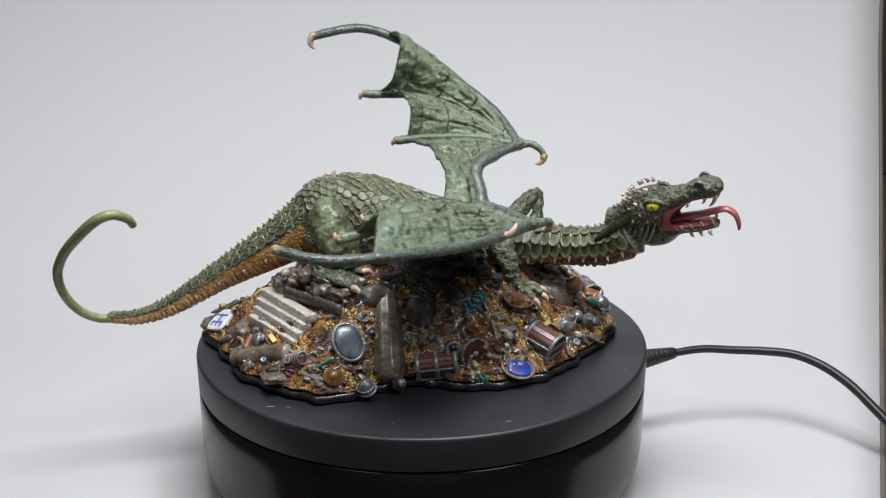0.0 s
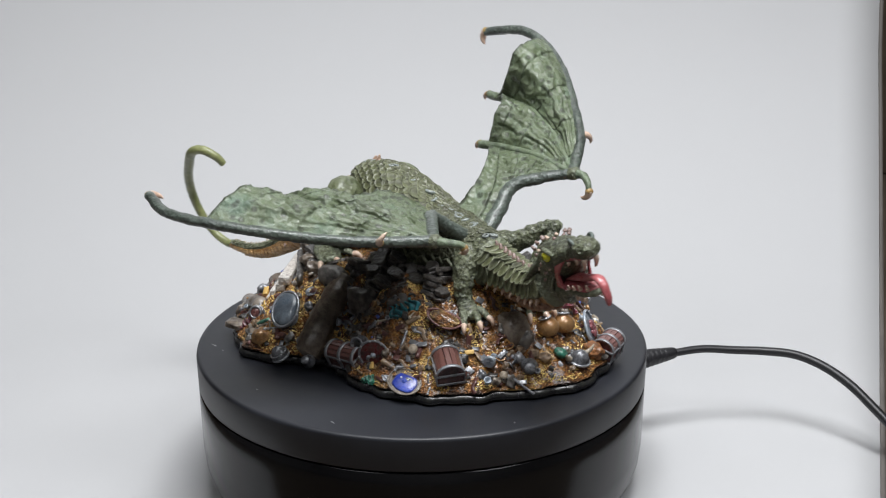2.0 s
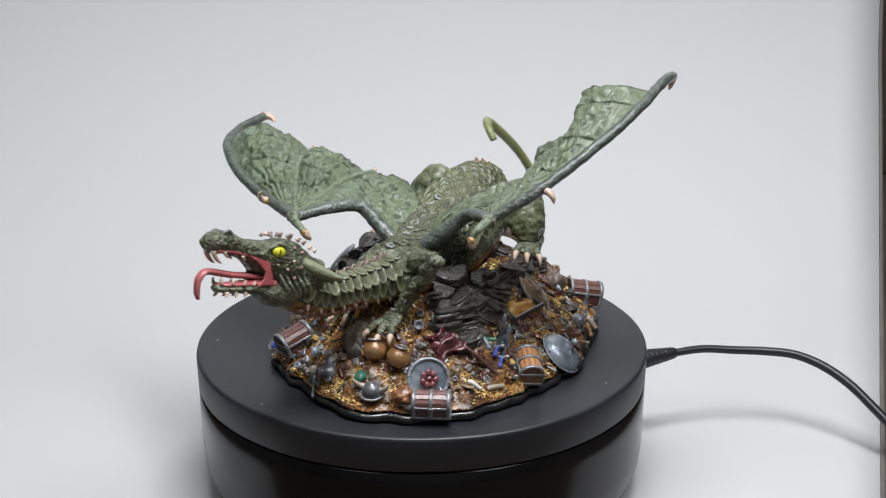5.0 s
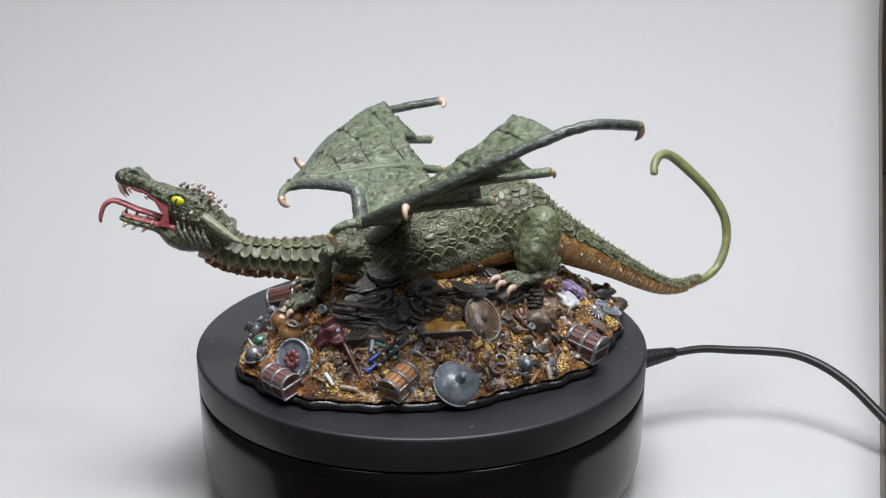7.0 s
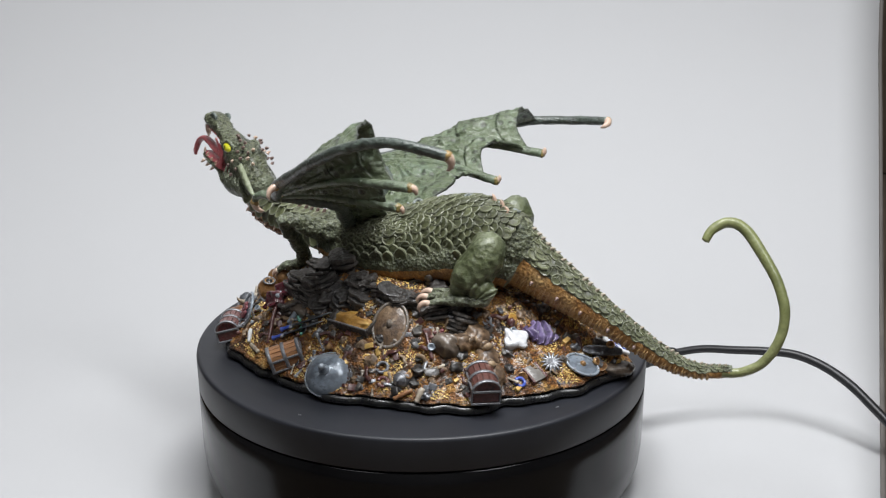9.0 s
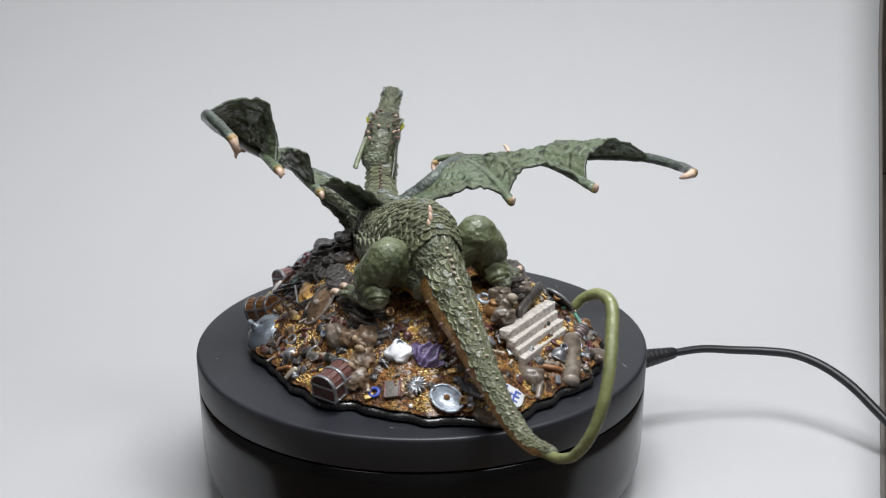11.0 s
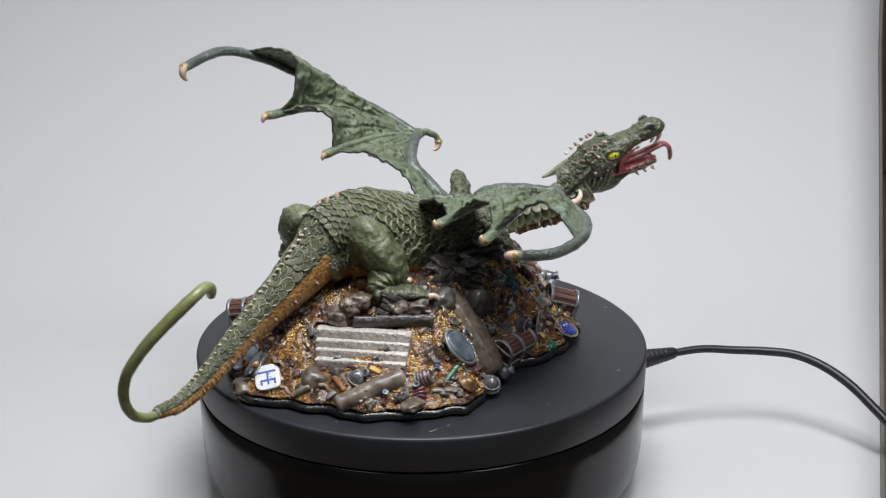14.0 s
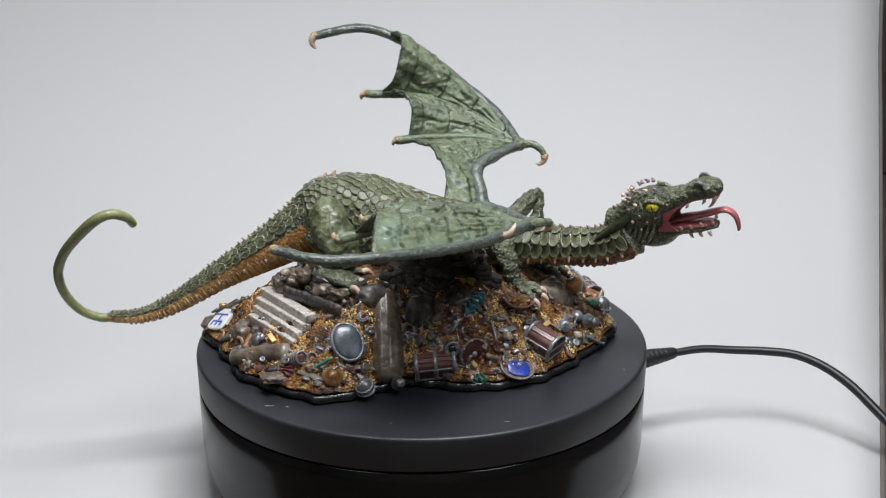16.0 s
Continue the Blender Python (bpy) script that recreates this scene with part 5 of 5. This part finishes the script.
    for k, (x, y, z, g) in enumerate(ledge):
        ob = part("slate_rock", slate(rng.uniform(4.5, 8) * g, rng.uniform(3.5, 5.5) * g, rng.uniform(6, 11), rng.choice((4, 5, 6)), k), DARK_ROCK, model, "dark layered slate rock", smooth=False)
        ob.matrix_basis = pose(x * MM, y * MM, z * MM, rng.uniform(-28, 28), rng.uniform(-24, 24), rng.uniform(0, 360))
    # the fallen column beside the oval shield, with a ringed drum end
    part("column", tube([(-15.5, -30, 33, 5.6, 5.2), (-15, -37, 27, 6.3, 5.8), (-14.3, -46, 17, 6.8, 6.2), (-14, -52.5, 9, 6.9, 6.3), (-14, -55, 6, 6.0, 5.6)], 60, 42, rough=0.3, grain=5, ring=lambda a, q: 1 - 0.05 * max(0.0, math.sin(a * 11)) ** 2), STONE, model, "weathered grey-brown fallen column")
    for r, g in ((5.0, 0.5), (3.3, 0.55), (1.6, 0.6)):
        ob = part("column_ring", tube([(r * math.cos(a), r * math.sin(a), 0, g) for a in np.linspace(0, 2 * math.pi, 15)], 30, 7, rough=0.15), STONE, model, "carved ring on the column's end")
        ob.matrix_basis = pose(-14 * MM, -50.5 * MM, 16.2 * MM, 48, 0, 0)
    for x, y, z, a_, b_, c_ in ((-55.5, -14, 34.5, 4.4, 3.4, 3.6), (-49, -15, 36.5, 4.8, 3.8, 3.4), (-60, -12, 31.5, 4.6, 4, 3.6), (-41, -27, 34, 5.6, 4.2, 3.4), (-34, -31, 33.5, 5, 4, 3)):
        rock(model, pose(x * MM, y * MM, z * MM, 10, 5, x * 7), (a_, b_, c_), STONE, "brown lumpy stone under the hind foot", "boulder", x, 0.4, 0.2)
    skull(model, seat(35.6, -40.5, -60, 0.5, -0.2), 2.5)
    skull(model, seat(67, -20, -30, 0.5, -0.4), 2.1)
    skull(model, pose(-58 * MM, -16 * MM, 36 * MM, 0, 10, -120), 2.4)
    # pots, helmets, bottles
    turned(model, "pot", seat(67.8, 7.7, 0, 0.5, 0.8) @ pose(0, 0, 0, 0, -38, 12), [(0, 0), (3.2, 0.2), (4.6, 2.2), (4.9, 4.2), (4.0, 6.2), (2.2, 7.2), (2.6, 8), (1.8, 8.1), (0, 7)], BRONZE, "round bronze pot", rings=((2.5, 8, 0.4),))
    turned(model, "pot", seat(67.2, 16.8, 0, 0.5, 0.8) @ pose(0, 0, 0, 0, -34, -14), [(0, 0), (3.2, 0.2), (4.8, 2.2), (5.0, 4.4), (4.0, 6.4), (2.2, 7.4), (2.6, 8.2), (1.8, 8.3), (0, 7)], BRONZE, "round bronze pot", rings=((2.5, 8.2, 0.4),))
    turned(model, "pot", seat(61.5, 10.5, 0, 0.5, 0), [(0, 0), (2.6, 0.2), (3.6, 2), (3.2, 4.2), (1.6, 5.6), (2, 6.2), (0, 6)], BRONZE, "small bronze pot")
    turned(model, "helmet", seat(80.3, 11.8, 0, 0.3, 0.4), [(0, 0), (4.4, 0.1), (4.6, 0.8), (4.0, 1.2), (3.9, 2.8), (2.8, 4.8), (1, 5.8), (0, 6)], DARK_STEEL, "rounded steel helmet with horns", rings=((4.5, 0.8, 0.5),))
    for q in (-1, 1):
        part("horn", hook((79.5 + 0.6 * q, 11.5 + q * 4, height(79, 11) + 2), (0.3, q, 0.2), (0.2, 0, 1), 6, 1.2), BONE, model, "pale curved horn")
    rock(model, seat(77.5, 24, 0, 0.4, 1.4), (4.6, 4.2, 3.4), TAN_WOOD, "orange-brown pouch", "pouch", 3, 0.35, 0.1)
    rock(model, seat(75.5, 5, 0, 0.4, 2.2), (3.0, 2.4, 1.9), JADE, "green glazed jar", "jar", 5, 0.1, 0.1)
    turned(model, "urn", seat(-53, -10, 0, 0.3, -1), [(0, 0), (2.2, 0.2), (4.0, 2.6), (4.0, 4.4), (2.8, 6.2), (1.6, 6.8), (2.2, 7.8), (0, 7.6)], BRONZE, "dark clay urn", rough=0.3)
    turned(model, "helmet", seat(-69, -32, 0, 0.5, 0) @ pose(0, 0, 0, 30, 0, 40), [(0, 0), (3.4, 0.1), (3.6, 0.8), (3.2, 2.4), (2.2, 4.2), (0, 5)], DARK_STEEL, "dented steel helmet", rings=((3.5, 0.5, 0.45),))
    turned(model, "hat_bowl", seat(-36, -62, 0, 0.7, 0.4), [(0, 0.4), (4.2, 0.0), (4.4, 0.5), (2.6, 1.0), (2.0, 2.2), (0.8, 3.0), (0, 3)], BRONZE, "copper bowl with a broad brim", rough=0.25)
    turned(model, "helmet", seat(-22.5, -62.3, 0, 0.5, 0.4) @ pose(0, 0, 0, 25, -15, 0), [(0, 0), (3.6, 0.1), (3.9, 0.7), (3.6, 2.6), (2.6, 4.6), (1.0, 5.6), (0, 5.8)], DARK_STEEL, "grey steel helmet with a visor band", rings=((3.8, 0.6, 0.5), (3.6, 2.8, 0.35)))
    turned(model, "helmet", seat(-19, 65, 0, 0.6, 0.6) @ pose(0, 0, 0, -50, 20, 0), [(0, 0), (3.2, 0.1), (3.5, 0.8), (3.0, 2.6), (1.8, 4.2), (0, 4.8)], DARK_STEEL, "polished steel helmet", rings=((3.3, 0.4, 0.4), (2.9, 2.6, 0.3)))
    turned(model, "urn", seat(-10, -57, 0, 0.4, 0.4) @ pose(0, 0, 0, 60, 0, 20), [(0, 0), (2.4, 0.1), (3.0, 1.8), (2.4, 3.8), (1.4, 5), (1.8, 5.8), (0, 5.6)], DARK_STEEL, "small grey flask lying on its side")
    turned(model, "pot", seat(12, -46, 0, 0.5, 0.5) @ pose(0, 0, 0, 55, 20, 0), [(0, 0), (2.6, 0.1), (3.2, 2), (3.0, 4.6), (3.4, 5.2), (2.6, 5.2), (0, 3)], DARK_STEEL, "tipped grey metal pot")
    turned(model, "goblet", seat(60, -18, 0, 0.6, 0.3) @ pose(0, 0, 0, 60, 30, 0), [(0, 0), (1.9, 0.1), (0.6, 0.8), (0.6, 2.4), (2.2, 3.8), (2.4, 5.8), (0, 4.8)], SILVER, "steel goblet lying on gold")
    turned(model, "goblet", seat(66, -15, 0, 0.6, 0.3) @ pose(0, 0, 0, -70, 30, 0), [(0, 0), (2.2, 0.1), (0.7, 0.8), (0.7, 2.4), (2.6, 3.8), (2.8, 6.4), (0, 5.2)], DARK_STEEL, "dark steel goblet")
    turned(model, "jug", seat(71, -9, 0, 0.6, 0.3) @ pose(0, 0, 0, 40, 40, 0), [(0, 0), (2.6, 0.1), (3.6, 2.4), (2.2, 5), (1.6, 6.2), (2.2, 7.4), (0, 7)], DARK_STEEL, "dark teal-tinted jug")
    turned(model, "barrel", seat(-50, -51.5, 0, 0.8, 1.6) @ pose(0, 0, 0, 60, 0, 50), [(0, -3), (2.4, -3), (3.2, 0), (2.4, 3), (0, 3)], RED_PAINT, "ribbed crimson spool", rings=((2.5, -3, 0.5), (2.5, 3, 0.5), (3.2, 0, 0.3), (3.0, 1.4, 0.3), (3.0, -1.4, 0.3)))
    # sacks
    for x, y, size, yaw_, seed in ((-41, 41.5, (7.2, 5.4, 4.6), 140, 1.0), (-46.5, 45, (6.8, 4.8, 3.9), 120, 4.0), (-52, 49.5, (6.0, 4.4, 3.4), 100, 7.0), (-37, 47.5, (4.8, 4.0, 3.6), 200, 9.0)):
        sack(model, seat(x, y, yaw_, 0.7, 1.6), size, "small brown sack beside a chest", seed)
    rock(model, seat(-55, 32.3, 20, 0.7, 1.0), (5.0, 4.6, 2.6), WHITE, "block of milky white crystal", "crystal", 2, 0.35, 0.4)
    rock(model, seat(-51, 27, 0, 0.7, 1.4), (1.9, 1.9, 1.9), RED_PAINT, "glossy red bead", "bead", 1, 0.03, 0, 3)
    # cloths
    cloth(model, "purple_cloth", seat(-62.5, 22.5, 30, 0.9, 0.6), 13, 11, PURPLE, "crumpled lilac cloth", 5, 2.6, 1.0)
    cloth(model, "teal_cloth", seat(22, -32, 60, 0.9, 0.4), 12, 6, TEAL, "crumpled teal cloth", 6, 2.6, 2.4)
    cloth(model, "crimson_cloth", seat(-55, -53.5, 60, 0.8, 0.3), 8, 6, PLUM, "dark red crumpled cloth", 6, 1.6, 4.0)
    cloth(model, "green_cloth", seat(24, -54.5, 20, 0.8, 0.5), 6, 4, JADE, "small green cloth", 4, 1.6, 3.0)
    cloth(model, "crimson_cloth", seat(52, 31.5, 60, 0.9, 3.0), 13, 11, PLUM, "dark red draped cloth", 3, 4, 6.0)
    # open tray heaped with gold, little boat-shaped basket
    tray = group_part("wooden_tray", model, pose(9.8 * MM, 48.6 * MM, 25.2 * MM, -20, 0, -15), "open dark wooden tray heaped with gold")
    for y, deep in ((-5, 3.4), (5, 6.5)):
        place(part("side_board", block(21, 0.9, deep, 0.2, 0.15), DARK_ROCK, tray), 0, y, 2.4 - deep)
    for x in (-10, 10):
        place(part("end_board", block(0.9, 10.6, 3.4, 0.2, 0.15), DARK_ROCK, tray), x, 0, -1)
    place(part("rim", block(21, 0.7, 0.7, 0.15), DARK_STEEL, tray), 0, 5.1, 2.4)
    part("gold_fill", stone(9.8, 4.9, 3.4, 0.4, 3, 4), COIN, tray, "heaped gold")
    boat = group_part("red_cradle", model, seat(39, -26, 20, 0.8, 0.6), "dark red curved trough filled with gold")
    v, f = [], []
    for i in range(13):
        s = i / 12 * 2 - 1
        w = 4.2 * math.sqrt(max(0.03, 1 - s * s))
        for k in range(9):
            a = math.pi * (k / 8) + math.pi
            v.append((s * 8, w * math.cos(a), 3.0 + w * 0.85 * math.sin(a) + 1.6 * s * s))
    for i in range(12):
        for k in range(8):
            f.append((i * 9 + k, i * 9 + k + 1, i * 9 + 10 + k, i * 9 + 9 + k))
    hull = part("hull", (v, f), RED_PAINT, boat)
    hull.modifiers.new("wall", "SOLIDIFY").thickness = 0.0007
    part("gold_fill", moved(stone(6.6, 3.4, 1.2, 0.5, 3, 3), pose(0, 0, 3)), GOLD, boat)
    # swords, maces, rods
    for dx, dy in ((0, 0), (2.6, 3.0)):
        hilt, tip = Vector((38.5 + dx, 49.5 + dy, height(38.5 + dx, 49.5 + dy) + 1.8)), Vector((23.5 + dx, 47 + dy, height(23.5 + dx, 47 + dy) + 1.8))
        turn = Vector((1, 0, 0)).rotation_difference(tip - hilt).to_matrix().to_4x4()
        sword(model, Matrix.Translation(hilt * MM) @ turn @ pose(0, 0, 0, 35, 0, 0), 19, "steel sword with a blue grip lying on gold")
    mace = group_part("mace", model, Matrix.Identity(4), "wooden-handled mace leaning on the gold")
    part("shaft", tube([(52, 36, 25.5, 0.8), (50.5, 44, 20.3, 0.85), (48.5, 53.5, height(48.5, 53.5) + 1, 0.9)], 14, 8, rough=0.12), RED_WOOD, mace)
    part("mace_head", moved(stone(2.0, 2.0, 2.2, 0.3, 4, 2), pose(52, 35.2, 26.2)), SILVER, mace, "grey-blue head")
    for x, y, yaw_, length, r, mat, text in ((-25, 52.5, 125, 13, 0.8, RED_WOOD, "red banded wand"), (-21, 70, 40, 8, 0.9, TAN_WOOD, "brown wooden rod"), (-28, 69, 80, 6, 1.2, BONE, "pale pink rod"), (-73, -27, 70, 9, 1.2, TAN_WOOD, "broken brown branch"), (36, 57, 20, 7, 0.9, BONE, "long bone"), (54, 54, 140, 7, 1.0, BONE, "long bone"), (30, -40, 110, 9, 0.7, DARK_STEEL, "thin dark rod"), (72, -17, 10, 16, 0.6, DARK_STEEL, "long dark spear shaft"), (60, 47, 100, 6, 0.9, WHITE, "short white bone"), (40, 44, 60, 7, 1.1, SILVER, "grey bolt"), (-84, -16, 150, 8, 1.3, STONE, "studded strap"), (-86, 6, 200, 12, 1.6, DARK_ROCK, "dark broken blade"), (-40, -57, 10, 10, 0.8, JADE, "green-handled blade")):
        ob = part("rod", tube([(-length / 2, 0, 0, r), (0, 0, 0.3, r * 1.05), (length / 2, 0, 0, r * 0.9)], 12, 9, rough=0.2, grain=1.5), mat, model, text)
        ob.matrix_basis = seat(x, y, yaw_, 1.0, 1.2)
    rock(model, seat(-85.5, 10, 30, 0.7, 2.5), (9, 2.6, 1.0), DARK_STEEL, "black knife blade with a pale edge", "blade", 2, 0.1, 0.2)
    # plant-like tuft, book, rings
    tuft = group_part("feather_tuft", model, seat(-70.5, 31, 0, 0.8, 0.5), "grey feathery tuft")
    for k in range(14):
        a = k * 0.45
        part("feather", hook((0, 0, 0), (math.cos(a), math.sin(a), 0.8), (math.cos(a), math.sin(a), -0.9), 5.2, 0.9, 7), DARK_STEEL, tuft)
    book = group_part("book", model, seat(-66, 39.5, -30, 0.8, 0.5), "grey open book with red edges")
    part("cover", block(8, 6, 1.2, 0.3), ROCK, book)
    for y in (-3, 3):
        place(part("edge", block(8.2, 0.8, 1.5, 0.2), RED_PAINT, book), 0, y, 0)
    for x, y, r, w, mat, text in ((-62, 46, 1.9, 0.7, BLUE_PAINT, "blue beaded ring"), (-9, 63, 2.3, 0.7, DARK_STEEL, "steel ring"), (-11, 67.5, 2.0, 0.8, RED_PAINT, "red bent clasp"), (-46, -9, 2.6, 0.9, SILVER, "grey ring"), (44, -37, 1.5, 0.5, BONE, "bone ring"), (7, -45, 2.6, 1.0, BONE, "curved bone")):
        ob = part("ring", tube([(r * math.cos(a), r * math.sin(a), 0, w) for a in np.linspace(0, 5.6, 13)], 26, 8), mat, model, text)
        ob.matrix_basis = seat(x, y, 40, 0.9, 0.9)
    for k in range(14):
        rock(model, seat(45 - k * 0.9, 33 + 1.4 * k + math.sin(k) * 0.4, 0, 1, 0.8), (0.9, 0.9, 0.8), JADE, "grey-green bead", "bead", k, 0.1, 0, 1)
    for k in range(16):
        rock(model, seat(-27 + 3 * math.cos(k * 2.1) * (k / 16), 49 + 4.6 * math.sin(k * 1.3) * (k / 16), 0, 1, 1.3), (1.0, 1.0, 0.9), PLUM if k % 3 else RED_PAINT, "dark red bead", "bead", k, 0.1, 0, 1)
    rock(model, seat(-29.5, 60.5, 30, 0.9, 0.8), (3.2, 2.2, 0.7), ROCK, "flat grey stone", "flat_stone", 4, 0.1, 0.1, 3)
    # many small odds and ends
    kinds = []
    for name, shape, mats, text in (
            ("pebble", stone(1.5, 1.2, 0.9, 0.5, 1, 3, 0.3), (ROCK, DARK_ROCK, SACK), "small loose stone"),
            ("bone", joined(tube([(-2.6, 0, 0, 0.45), (0, 0, 0.15, 0.35), (2.6, 0, 0, 0.45)], 8, 7), moved(stone(0.8, 0.7, 0.6, 0.3, 2, 1), pose(-2.8, 0, 0)), moved(stone(0.8, 0.7, 0.6, 0.3, 3, 1), pose(2.8, 0, 0))), (BONE, STONE, DARK_STEEL), "small pale bone"),
            ("cup", lathe([(0, 0), (1.0, 0), (0.45, 0.4), (0.45, 1.2), (1.3, 2), (1.4, 3.2), (1.1, 3.2), (0, 2)], 14), (DARK_STEEL, SILVER, BRONZE), "tiny metal cup"),
            ("bone_lump", stone(1.7, 1.5, 1.5, 0.5, 6, 3), (STONE, SACK, DARK_STEEL), "small rounded bone"),
            ("ingot", block(3.2, 1.6, 1.1, 0.2, 0.1), (COIN, DARK_STEEL, RED_WOOD), "small metal bar"),
            ("dish", lathe([(0, 0), (0.8, 0.1), (1.7, 0.5), (1.8, 0.7), (1.5, 0.6), (0, 0.25)], 18), (DARK_STEEL, BRONZE, COIN), "small metal dish"),
            ("gem", stone(0.8, 0.8, 0.8, 0.2, 8, 1), (BLUE_PAINT, RED_PAINT, JADE), "small coloured gem"),
            ("scroll", tube([(-2.4, 0, 0, 0.8), (0, 0, 0.1, 0.85), (2.4, 0, 0, 0.8)], 8, 10, rough=0.15), (STONE, SACK, RED_WOOD), "rolled parchment"),
            ("strap", tube([(-3, 0, 0, 0.7, 0.35), (-1, 0.6, 0.7, 0.7, 0.35), (1, -0.5, 0.3, 0.7, 0.35), (3, 0.2, 0, 0.7, 0.35)], 14, 8), (RED_WOOD, SACK, DARK_STEEL), "scrap of leather strap"),
            ("shard", block(2.6, 2.0, 0.6, 0.2, 0.3), (DARK_ROCK, RED_WOOD, DARK_STEEL), "broken shard")):
        for mat in mats:
            ob = part(name, shape, mat, model, text)
            kinds += [(ob.data, name, text)] * {"pebble": 4, "bone": 2, "shard": 4, "strap": 3, "ingot": 2}.get(name, 1)
            bpy.data.objects.remove(ob)
    rng = random.Random(5)
    for k in range(900):
        a, s = rng.uniform(0, 2 * math.pi), math.sqrt(rng.uniform(0.3, 0.93))
        x, y = reach(a) * s * math.cos(a), reach(a) * s * math.sin(a)
        data, name, text = rng.choice(kinds)
        ob = new(name, data)
        ob.parent = model
        g = rng.uniform(0.6, 1.45) * (1.3 if name == "pebble" else 1.0)
        ob.matrix_basis = seat(x, y, rng.uniform(0, 360), 1.0, rng.uniform(-0.1, 0.8)) @ pose(0, 0, 0, rng.uniform(-30, 30), rng.uniform(-30, 30), 0) @ Matrix.Scale(g, 4)
        tagged(ob, text)


# ---- everything together ----
build_backdrop()
turntable, turning_plate = build_turntable()
build_cable()
model = thing("dragon_model", "hand-painted green winged dragon model on a treasure hoard base", "figurine")
model.matrix_basis = pose(0, 0, TOP * MM)
build_mound(model)
build_treasure(model)
build_dragon(model)


def motions():
    times = [k * 0.5 for k in range(33)]
    walk(model, [(t, pose(0, 0, TOP * MM, 0, 0, -SPIN * t)) for t in times])
    walk(turning_plate, [(t, pose(0, 0, 0, 0, 0, -SPIN * t)) for t in times])


motions()
